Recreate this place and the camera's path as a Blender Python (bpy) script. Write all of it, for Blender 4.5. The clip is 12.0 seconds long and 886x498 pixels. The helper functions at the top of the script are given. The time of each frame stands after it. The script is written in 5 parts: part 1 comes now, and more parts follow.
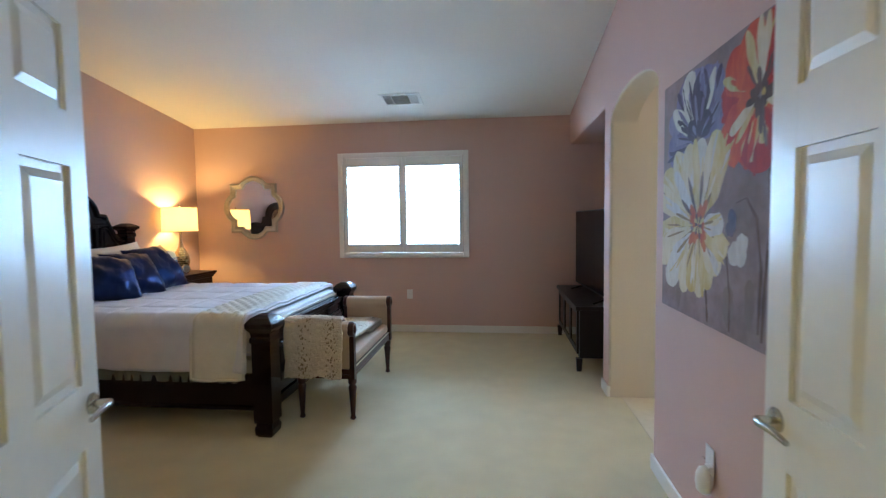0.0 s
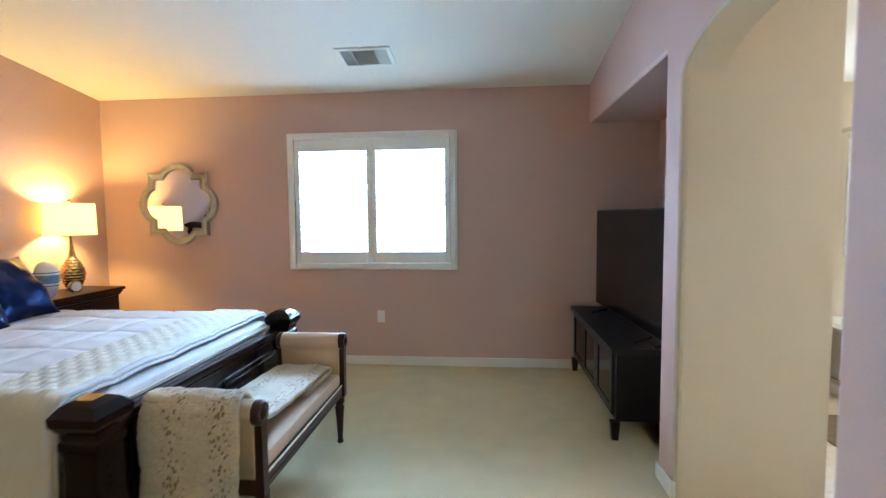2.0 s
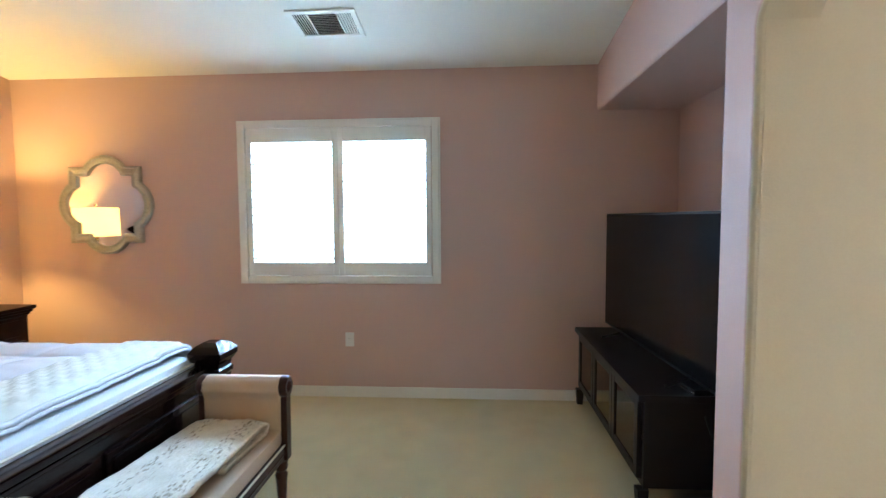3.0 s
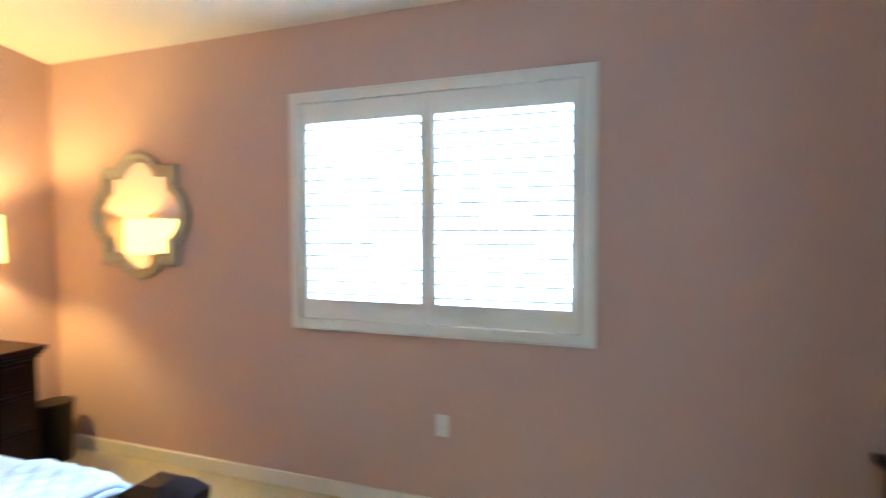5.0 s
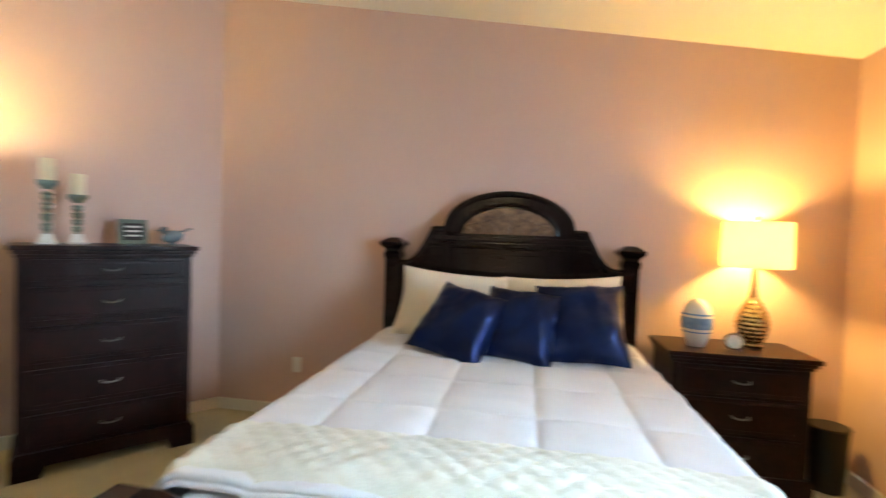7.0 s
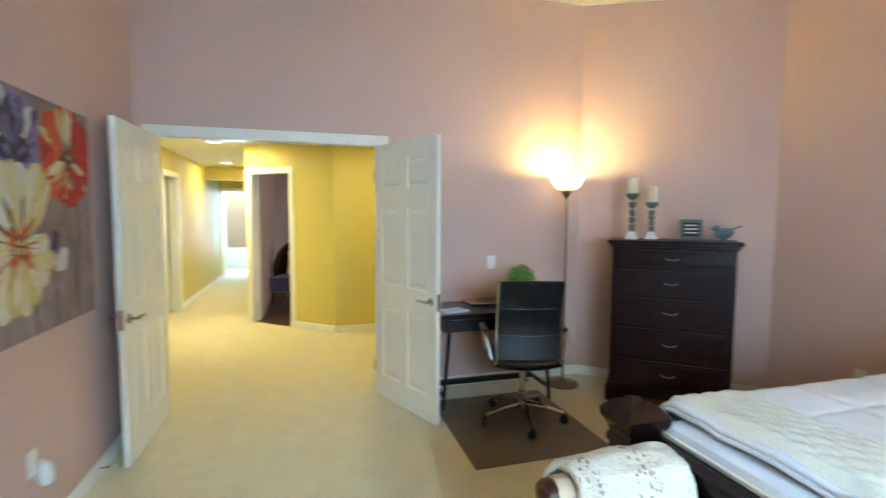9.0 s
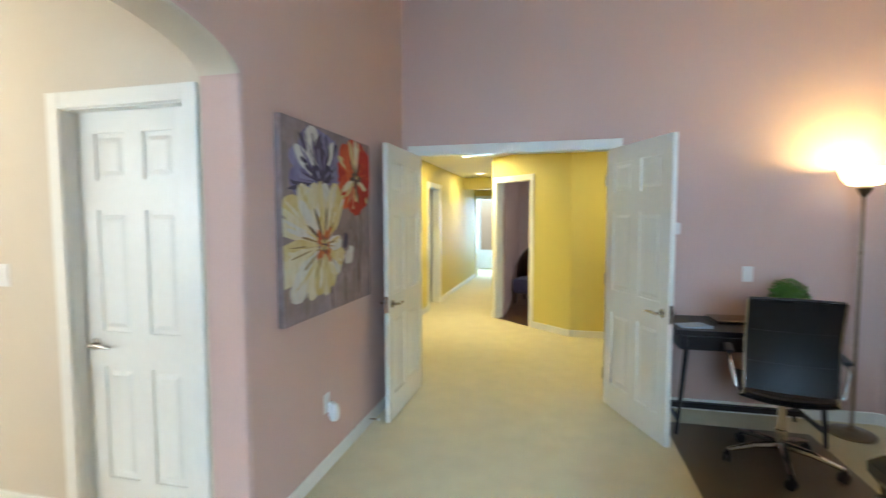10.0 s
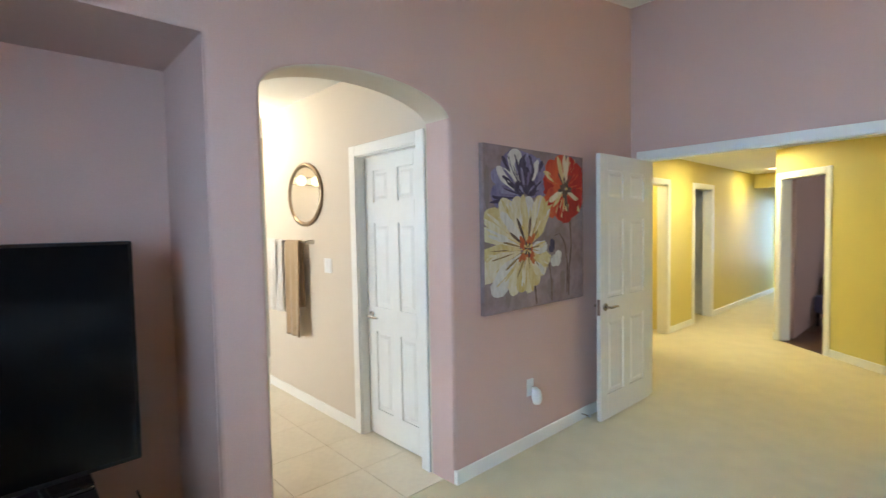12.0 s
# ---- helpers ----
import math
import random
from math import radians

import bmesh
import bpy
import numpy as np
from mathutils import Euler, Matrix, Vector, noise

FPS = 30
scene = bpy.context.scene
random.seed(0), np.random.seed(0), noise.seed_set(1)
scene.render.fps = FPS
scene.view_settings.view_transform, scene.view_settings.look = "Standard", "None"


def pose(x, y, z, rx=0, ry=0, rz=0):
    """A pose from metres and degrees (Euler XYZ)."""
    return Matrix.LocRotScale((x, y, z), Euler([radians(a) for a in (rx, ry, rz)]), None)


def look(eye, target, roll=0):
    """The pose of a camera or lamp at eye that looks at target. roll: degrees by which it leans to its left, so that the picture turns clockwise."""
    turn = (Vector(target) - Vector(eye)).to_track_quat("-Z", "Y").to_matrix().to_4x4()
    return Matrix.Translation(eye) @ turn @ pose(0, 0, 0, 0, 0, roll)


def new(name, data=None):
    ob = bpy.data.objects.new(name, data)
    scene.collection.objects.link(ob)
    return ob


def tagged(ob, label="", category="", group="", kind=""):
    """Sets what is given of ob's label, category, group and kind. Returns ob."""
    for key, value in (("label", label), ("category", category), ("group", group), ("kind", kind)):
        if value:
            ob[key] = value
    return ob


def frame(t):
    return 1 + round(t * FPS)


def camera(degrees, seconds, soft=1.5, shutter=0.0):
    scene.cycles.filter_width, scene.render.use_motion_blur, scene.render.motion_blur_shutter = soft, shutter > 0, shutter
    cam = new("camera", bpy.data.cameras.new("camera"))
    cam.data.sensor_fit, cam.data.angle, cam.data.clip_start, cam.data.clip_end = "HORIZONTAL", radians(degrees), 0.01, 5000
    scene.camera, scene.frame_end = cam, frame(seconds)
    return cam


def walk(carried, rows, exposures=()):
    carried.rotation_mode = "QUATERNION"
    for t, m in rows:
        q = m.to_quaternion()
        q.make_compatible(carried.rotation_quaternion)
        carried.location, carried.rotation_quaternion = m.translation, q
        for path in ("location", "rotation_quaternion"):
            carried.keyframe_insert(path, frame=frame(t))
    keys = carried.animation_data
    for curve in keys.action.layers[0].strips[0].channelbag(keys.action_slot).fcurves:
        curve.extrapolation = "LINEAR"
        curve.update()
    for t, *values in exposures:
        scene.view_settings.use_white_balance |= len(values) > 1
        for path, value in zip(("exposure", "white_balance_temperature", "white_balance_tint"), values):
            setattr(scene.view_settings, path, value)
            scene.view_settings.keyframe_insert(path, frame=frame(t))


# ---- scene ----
cam = camera(86, 12.0, 1.25, 0.5)
PATH = [
    (0, (0.156, 0.354, 1.391), (-0.078, 2.337, 1.273), -0.74),
    (0.5, (0.101, 0.673, 1.373), (-0.111, 2.658, 1.256), -0.71),
    (1, (0.086, 0.988, 1.386), (-0.123, 2.974, 1.261), -0.70),
    (1.5, (0.080, 1.281, 1.417), (-0.137, 3.265, 1.285), -0.57),
    (2, (0.061, 1.701, 1.437), (-0.120, 3.688, 1.303), -0.52),
    (2.5, (0.083, 2.054, 1.447), (-0.099, 4.041, 1.313), -0.59),
    (3, (0.056, 2.426, 1.455), (-0.075, 4.417, 1.329), -0.36),
    (3.2, (0.052, 2.566, 1.449), (-0.059, 4.560, 1.332), -0.41),
    (4.8, (-0.209, 3.763, 1.495), (-0.550, 5.732, 1.410), -0.19),
    (5, (-0.211, 3.893, 1.492), (-0.824, 5.795, 1.411), -0.19),
    (5.5, (-0.422, 3.989, 1.477), (-1.553, 5.638, 1.421), 0.52),
    (6, (-0.596, 4.158, 1.476), (-2.241, 5.294, 1.432), 1.05),
    (6.5, (-0.550, 4.218, 1.468), (-2.525, 4.530, 1.405), 1.85),
    (7, (-0.391, 4.183, 1.451), (-2.361, 3.843, 1.384), 2.05),
    (7.5, (-0.273, 4.213, 1.493), (-2.010, 3.229, 1.382), 1.74),
    (7.7, (-0.219, 4.261, 1.501), (-1.815, 3.061, 1.377), 1.77),
    (9.3, (-0.166, 4.795, 1.507), (-0.443, 2.819, 1.365), 0.20),
    (9.5, (-0.208, 4.805, 1.510), (-0.283, 2.811, 1.371), 0.28),
    (10, (-0.322, 4.859, 1.508), (0.142, 2.918, 1.378), -0.15),
    (10.5, (-0.467, 4.939, 1.522), (0.347, 3.116, 1.399), -0.40),
    (11, (-0.678, 5.016, 1.532), (0.408, 3.340, 1.423), -0.75),
    (11.5, (-0.839, 4.972, 1.516), (0.446, 3.444, 1.413), -0.96),
    (12, (-0.966, 4.919, 1.515), (0.505, 3.567, 1.422), -1.08),
]
walk(cam, [(t, look(eye, target, roll)) for t, eye, target, roll in PATH],
     [(0, -0.2, 5250, 13), (0.5, 0.06, 5250, 12), (1.5, 0.25, 5250, 10), (3.2, 0.32, 5350, 9), (4.8, 0.46, 5150, 11), (5, 0.44, 5150, 11), (5.5, -0.05, 5500, 10), (6, -0.17, 6100, 10), (6.5, 0.06, 6600, 10), (7, 0.4, 6500, 9), (7.7, 0.57, 6100, 6), (9.3, 0.20, 5900, 5), (10, 0.06, 5700, 7), (10.8, -0.12, 5450, 9), (12, -0.03, 5650, 11)])

# ---- world, lights and exposure ----
world = bpy.data.worlds.new("sky")
scene.world = world
world.use_nodes = True
sky = world.node_tree.nodes.new("ShaderNodeTexSky")
sky.sky_type, sky.sun_disc, sky.sun_elevation, sky.sun_rotation = "NISHITA", False, radians(48), radians(200)
world.node_tree.nodes["Background"].inputs[1].default_value = 0.12
world.node_tree.links.new(sky.outputs[0], world.node_tree.nodes["Background"].inputs[0])


def lamp(name, kind, place, energy, colour, size=0.1, size_y=None, rot=(0, 0, 0)):
    data = bpy.data.lights.new(name, kind)
    data.energy, data.color = energy, colour
    if kind == "AREA":
        data.shape, data.size, data.size_y = "RECTANGLE", size, size_y or size
    elif kind == "SUN":
        data.angle = size
    else:
        data.shadow_soft_size = size
    ob = new(name, data)
    ob.matrix_world = pose(*place, *rot)
    return ob


DAY, WARM, HALL = (0.55, 0.78, 1.0), (1.0, 0.60, 0.15), (1.0, 0.83, 0.40)
lamp("sun", "SUN", (0, -20, 20), 2.0, (1.0, 0.95, 0.88), radians(0.5), rot=(42, 0, 20))
lamp("bedroom_window_daylight", "AREA", (-1.03, 6.70, 1.6), 150, DAY, 1.8, 1.3, (-64, 0, 0)).data.spread = radians(175)
lamp("bedroom_window_skylight", "AREA", (-1.03, 11.8, 4.4), 5800, DAY, 7.0, 2.0, (-66, 0, 0))
lamp("bath_window_daylight", "AREA", (3.75, 6.42, 1.6), 62, (1.0, 0.94, 0.84), 0.9, 1.0, (-90, 0, 0))
lamp("far_window_daylight", "AREA", (1.4, -9.0, 1.3), 110, DAY, 1.0, 1.6, (90, 0, 0))
lamp("bedside_bulb", "POINT", (-3.59, 5.58, 1.47), 66, WARM, 0.05)
lamp("torchiere_bulb", "POINT", (-2.33, 1.08, 1.80), 47, (1.0, 0.74, 0.24), 0.06)
lamp("hall_downlight", "AREA", (-1.0, -0.35, 2.385), 19, HALL, 0.14)
lamp("hall_downlight", "AREA", (1.2, -4.7, 2.385), 20, HALL, 0.14)
lamp("hall_downlight", "AREA", (0.95, -1.95, 2.385), 40, HALL, 0.14)
lamp("side_room_bulb", "POINT", (2.3, -1.0, 2.2), 40, HALL, 0.1)
# added fill that brightens the small room from an unseen side
lamp("small_room_fill", "AREA", (-2.48, -3.4, 1.5), 15, (0.95, 0.90, 0.85), 1.0, 1.1, (0, -90, 0))
lamp("bath_bulb", "POINT", (3.5, 3.55, 2.38), 36, (1.0, 0.83, 0.56), 0.1)


# ---- materials ----
def material(name, colour, rough=0.5, metal=0.0, other=None, grain=60.0, broad=3.0, mix=0.25, bump=0.05, stretch=(1, 1, 1), coat=0.0, sheen=0.0, spec=0.5, depth=0.004):
    """A surface with grain and broad variation between two colours, and fine relief."""
    m = bpy.data.materials.new(name)
    m.use_nodes = True
    n, l = m.node_tree.nodes, m.node_tree.links
    p = n["Principled BSDF"]
    co, mp = n.new("ShaderNodeTexCoord"), n.new("ShaderNodeMapping")
    mp.inputs["Scale"].default_value = stretch
    l.new(co.outputs["Object"], mp.inputs[0])
    fine, wide = n.new("ShaderNodeTexNoise"), n.new("ShaderNodeTexNoise")
    for t, sc, de in ((fine, grain, 5), (wide, broad, 3)):
        t.inputs["Scale"].default_value, t.inputs["Detail"].default_value = sc, de
        l.new(mp.outputs[0], t.inputs["Vector"])
    add = n.new("ShaderNodeMath")
    add.operation = "MULTIPLY_ADD"
    l.new(fine.outputs[0], add.inputs[0])
    add.inputs[1].default_value = 0.5
    half = n.new("ShaderNodeMath")
    half.operation = "MULTIPLY"
    l.new(wide.outputs[0], half.inputs[0])
    half.inputs[1].default_value = 0.5
    l.new(half.outputs[0], add.inputs[2])
    ramp = n.new("ShaderNodeMapRange")
    ramp.inputs["From Min"].default_value, ramp.inputs["From Max"].default_value = 0.35, 0.65
    l.new(add.outputs[0], ramp.inputs["Value"])
    blend = n.new("ShaderNodeMix")
    blend.data_type = "RGBA"
    other = other or tuple(c * (1 - mix) for c in colour)
    blend.inputs["A"].default_value, blend.inputs["B"].default_value = (*colour, 1), (*other, 1)
    l.new(ramp.outputs[0], blend.inputs["Factor"])
    l.new(blend.outputs["Result"], p.inputs["Base Color"])
    p.inputs["Roughness"].default_value, p.inputs["Metallic"].default_value = rough, metal
    p.inputs["Coat Weight"].default_value, p.inputs["Sheen Weight"].default_value = coat, sheen
    p.inputs["Specular IOR Level"].default_value = spec
    if bump:
        b = n.new("ShaderNodeBump")
        b.inputs["Strength"].default_value, b.inputs["Distance"].default_value = bump, depth
        l.new(fine.outputs[0], b.inputs["Height"])
        l.new(b.outputs[0], p.inputs["Normal"])
    return m


def glass(name, colour=(1, 1, 1), rough=0.0):
    m = bpy.data.materials.new(name)
    m.use_nodes = True
    p = m.node_tree.nodes["Principled BSDF"]
    p.inputs["Base Color"].default_value = (*colour, 1)
    p.inputs["Transmission Weight"].default_value, p.inputs["Roughness"].default_value = 1.0, rough
    return m


def glow(name, colour, strength):
    m = bpy.data.materials.new(name)
    m.use_nodes = True
    p = m.node_tree.nodes["Principled BSDF"]
    p.inputs["Base Color"].default_value = (*colour, 1)
    p.inputs["Emission Color"].default_value, p.inputs["Emission Strength"].default_value = (*colour, 1), strength
    return m


def fabric_shade(name, colour):
    """Lampshade cloth that lets the bulb's light through, plus a glow of its own."""
    m = bpy.data.materials.new(name)
    m.use_nodes = True
    n, l = m.node_tree.nodes, m.node_tree.links
    tr, p, mx = n.new("ShaderNodeBsdfTranslucent"), n["Principled BSDF"], n.new("ShaderNodeMixShader")
    tr.inputs[0].default_value, p.inputs["Base Color"].default_value = (*colour, 1), (*colour, 1)
    p.inputs["Roughness"].default_value = 0.9
    # added emission brightens the cloth beyond what the bulb sends through
    p.inputs["Emission Color"].default_value, p.inputs["Emission Strength"].default_value = (1.0, 0.70, 0.22, 1), 3.0
    mx.inputs[0].default_value = 0.86
    l.new(p.outputs[0], mx.inputs[1])
    l.new(tr.outputs[0], mx.inputs[2])
    l.new(mx.outputs[0], n["Material Output"].inputs[0])
    return m


MAUVE = material("mauve_wall_paint", (0.585, 0.405, 0.345), 0.75, grain=140, broad=1.2, mix=0.07, bump=0.25, depth=0.003)
YELLOW = material("yellow_wall_paint", (0.62, 0.515, 0.13), 0.6, grain=140, broad=1.2, mix=0.07, bump=0.25, depth=0.003)
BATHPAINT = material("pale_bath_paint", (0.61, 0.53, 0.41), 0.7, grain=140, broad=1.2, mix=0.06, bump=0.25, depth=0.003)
CEILING = material("ceiling_paint", (0.80, 0.77, 0.69), 0.9, grain=90, broad=1.0, mix=0.05, bump=0.4, depth=0.004)
CARPET = material("beige_cut_pile_carpet", (0.67, 0.58, 0.35), 0.95, other=(0.58, 0.50, 0.295), grain=260, broad=5.5, bump=0.9, sheen=0.3, spec=0.1, depth=0.006)
TRIM = material("white_semigloss_paint", (0.78, 0.76, 0.69), 0.32, grain=30, broad=4, mix=0.04, bump=0.03)
CASEWOOD = material("dark_espresso_case_wood", (0.025, 0.007, 0.007), 0.36, other=(0.007, 0.003, 0.003), grain=14, broad=3, bump=0.12, stretch=(6, 1, 6), spec=0.14)
DARKWOOD = material("dark_espresso_wood", (0.013, 0.005, 0.004), 0.22, other=(0.005, 0.002, 0.002), grain=14, broad=3, bump=0.04, stretch=(6, 1, 6), coat=0.34, spec=0.08)
BENCHWOOD = material("dark_mahogany_wood", (0.050, 0.015, 0.009), 0.28, other=(0.022, 0.007, 0.005), grain=14, broad=3, bump=0.1, stretch=(6, 6, 1), coat=0.2, spec=0.25)
CARVED = material("carved_bronzed_wood", (0.27, 0.15, 0.075), 0.4, other=(0.06, 0.028, 0.016), grain=50, broad=18, bump=0.8, depth=0.01)
BLACKWOOD = material("black_brown_veneer", (0.012, 0.009, 0.010), 0.35, other=(0.016, 0.011, 0.011), grain=20, broad=3, bump=0.08, stretch=(8, 1, 8), spec=0.3)
COMFORTER = material("white_cotton_comforter", (0.64, 0.63, 0.65), 0.85, grain=220, broad=5, mix=0.05, bump=0.25, sheen=0.1, depth=0.003)
QUILT = material("ivory_stitched_quilt", (0.68, 0.66, 0.58), 0.9, other=(0.58, 0.56, 0.48), grain=160, broad=6, bump=0.4, sheen=0.1, depth=0.004)
CREAM = material("cream_cotton", (0.70, 0.64, 0.52), 0.85, grain=200, broad=6, mix=0.06, bump=0.2, sheen=0.2)
SATIN = material("royal_blue_satin", (0.004, 0.016, 0.082), 0.31, 0.72, other=(0.003, 0.009, 0.042), grain=7, broad=4, bump=0.28, sheen=0.0, depth=0.02)
UPHOLSTERY = material("tan_linen_upholstery", (0.50, 0.36, 0.24), 0.85, grain=240, broad=5, mix=0.1, bump=0.35, sheen=0.2)
CHROME = material("polished_chrome", (0.75, 0.74, 0.72), 0.12, 1.0, mix=0.05, bump=0)
PEWTER = material("dull_pewter", (0.27, 0.25, 0.23), 0.42, 1.0, mix=0.15, bump=0.03)
NICKEL = material("satin_nickel", (0.52, 0.50, 0.46), 0.25, 1.0, mix=0.08, bump=0.02)
MIRROR = material("mirror_silver", (0.90, 0.90, 0.88), 0.01, 1.0, mix=0.0, bump=0)
CHAMPAGNE = material("champagne_painted_wood", (0.46, 0.43, 0.36), 0.4, other=(0.34, 0.31, 0.25), grain=40, broad=9, bump=0.15)
ANTIQUE = material("antique_bronze_frame", (0.22, 0.15, 0.08), 0.35, 0.7, grain=40, broad=12, bump=0.2)
MERCURY = material("gold_mercury_glass", (0.62, 0.50, 0.28), 0.14, 0.9, other=(0.30, 0.22, 0.10), grain=45, broad=14, bump=0.2)
SHADE = fabric_shade("cream_lamp_shade_linen", (0.95, 0.87, 0.64))
FROST = glow("lit_frosted_glass", (1.0, 0.80, 0.45), 3.2)
BULB = glow("lit_bulb", (1.0, 0.85, 0.6), 12.0)
CERAMIC = material("white_glazed_ceramic", (0.74, 0.73, 0.70), 0.18, grain=20, broad=8, mix=0.06, bump=0.03, coat=0.4)
BLUEGLAZE = material("blue_glaze_band", (0.10, 0.20, 0.42), 0.25, other=(0.22, 0.34, 0.55), grain=40, broad=10, bump=0.05, coat=0.3)
PLASTIC_W = material("white_plastic", (0.74, 0.73, 0.70), 0.35, mix=0.03, bump=0)
PLASTIC_B = material("black_plastic", (0.008, 0.008, 0.009), 0.35, mix=0.1, bump=0.03, spec=0.3)
SCREEN = material("dark_screen_glass", (0.004, 0.004, 0.005), 0.16, mix=0.1, bump=0, spec=0.2)
TINTED = material("smoked_cabinet_glass", (0.02, 0.018, 0.02), 0.08, mix=0.1, bump=0)
CLEAR = glass("clear_glass")
WAX = material("ivory_candle_wax", (0.70, 0.60, 0.42), 0.5, mix=0.05, bump=0.05)
LEAF = material("boxwood_leaf", (0.10, 0.26, 0.03), 0.5, other=(0.05, 0.14, 0.02), grain=30, broad=12, bump=0.1)
LEATHER = material("black_ribbed_leather", (0.008, 0.007, 0.008), 0.42, grain=120, broad=8, mix=0.2, bump=0.25, spec=0.3)
MATPLASTIC = material("brown_tinted_chair_mat", (0.16, 0.12, 0.075), 0.35, grain=180, broad=4, mix=0.15, bump=0.2)
TILE = material("cream_ceramic_tile", (0.68, 0.60, 0.45), 0.3, other=(0.61, 0.53, 0.39), grain=25, broad=4, bump=0.05)
GROUT = material("tan_grout", (0.56, 0.50, 0.38), 0.9, mix=0.1, bump=0.2)
OAK = material("brown_plank_wood", (0.12, 0.060, 0.028), 0.35, other=(0.07, 0.034, 0.016), grain=12, broad=3, bump=0.1, stretch=(1, 8, 1))
TOWEL_T = material("tan_terry_towel", (0.36, 0.25, 0.13), 0.95, grain=200, broad=8, mix=0.2, bump=0.8, sheen=0.3)
TOWEL_W = material("pale_terry_towel", (0.60, 0.56, 0.48), 0.95, grain=200, broad=8, mix=0.1, bump=0.8, sheen=0.3)
CANVAS = material("painted_taupe_canvas", (0.19, 0.135, 0.125), 0.75, other=(0.29, 0.225, 0.225), grain=18, broad=3.2, bump=0.2, spec=0.2)
DARKPAINT = material("umber_edge_paint", (0.05, 0.022, 0.016), 0.5, grain=18, broad=4, mix=0.3, bump=0.2)
SKIRT = material("grey_green_cotton", (0.16, 0.17, 0.14), 0.9, grain=160, broad=8, mix=0.15, bump=0.3)
BLUEPAPER = material("pale_blue_paper", (0.45, 0.58, 0.68), 0.7, mix=0.04, bump=0)
GREYGREEN = material("weathered_green_wood", (0.16, 0.20, 0.16), 0.6, other=(0.09, 0.11, 0.09), grain=40, broad=12, bump=0.2)
BIRDGLAZE = material("slate_blue_ceramic", (0.16, 0.22, 0.26), 0.25, other=(0.10, 0.14, 0.17), grain=20, broad=9, bump=0.05, coat=0.4)
DUCT = material("duct_shade_and_picture_dark", (0.03, 0.028, 0.026), 0.8, mix=0.1, bump=0)
# near-black: gloom of the unlit room as wall colour, and dark closet cloth
DARKROOM = material("unlit_gloom_and_dark_cloth", (0.03, 0.035, 0.035), 0.8, mix=0.1, bump=0.1)
TUBWHITE = material("white_acrylic", (0.72, 0.70, 0.64), 0.2, mix=0.03, bump=0)
RUG = material("brown_bath_rug", (0.15, 0.10, 0.06), 0.95, other=(0.24, 0.17, 0.11), grain=160, broad=18, bump=0.9)


def spotted_fur(name):
    """Cream pile with brown speckles in bands."""
    m = material(name, (0.66, 0.59, 0.47), 0.95, other=(0.47, 0.40, 0.30), grain=120, broad=9, bump=0.9, sheen=0.3, depth=0.01)
    n, l = m.node_tree.nodes, m.node_tree.links
    p = n["Principled BSDF"]
    base = p.inputs["Base Color"].links[0].from_socket
    co, sp, axis, wave = n.new("ShaderNodeTexCoord"), n.new("ShaderNodeTexVoronoi"), n.new("ShaderNodeSeparateXYZ"), n.new("ShaderNodeMath")
    mp, warp, shift = n.new("ShaderNodeMapping"), n.new("ShaderNodeTexNoise"), n.new("ShaderNodeMixRGB")
    mp.inputs["Scale"].default_value = (1.25, 0.8, 0.8)
    warp.inputs["Scale"].default_value, sp.inputs["Scale"].default_value = 30, 52
    shift.inputs[0].default_value = 0.02
    l.new(co.outputs["Object"], mp.inputs[0])
    l.new(co.outputs["Object"], warp.inputs["Vector"])
    l.new(mp.outputs[0], shift.inputs[1])
    l.new(warp.outputs["Color"], shift.inputs[2])
    l.new(shift.outputs[0], sp.inputs["Vector"])
    l.new(co.outputs["Object"], axis.inputs[0])
    turn = n.new("ShaderNodeMath")
    turn.operation, turn.inputs[1].default_value, turn.inputs[2].default_value = "MULTIPLY_ADD", 2 * math.pi / 0.19, -1.4
    l.new(axis.outputs["X"], turn.inputs[0])
    wave.operation = "SINE"
    l.new(turn.outputs[0], wave.inputs[0])
    up = n.new("ShaderNodeMath")
    up.operation, up.inputs[1].default_value = "MULTIPLY_ADD", 0.20
    l.new(wave.outputs[0], up.inputs[0])
    far = n.new("ShaderNodeMath")
    far.operation, far.inputs[0].default_value = "SUBTRACT", 0.60
    l.new(sp.outputs["Distance"], far.inputs[1])
    l.new(far.outputs[0], up.inputs[2])
    r = n.new("ShaderNodeMapRange")
    r.inputs["From Min"].default_value, r.inputs["From Max"].default_value = 0.36, 0.46
    l.new(up.outputs[0], r.inputs["Value"])
    mx = n.new("ShaderNodeMix")
    mx.data_type = "RGBA"
    l.new(r.outputs[0], mx.inputs["Factor"])
    l.new(base, mx.inputs["A"])
    mx.inputs["B"].default_value = (0.20, 0.145, 0.085, 1)
    l.new(mx.outputs["Result"], p.inputs["Base Color"])
    return m


BACKDROP = glow("overcast_white_sky", (0.50, 0.82, 1.0), 6.0)
FUR = spotted_fur("spotted_cream_fur")


def brush(name, a, b):
    return material(name, a, 0.7, spec=0.25, other=b, grain=30, broad=9, bump=0.5, depth=0.004, stretch=(1.6, 1, 0.6))


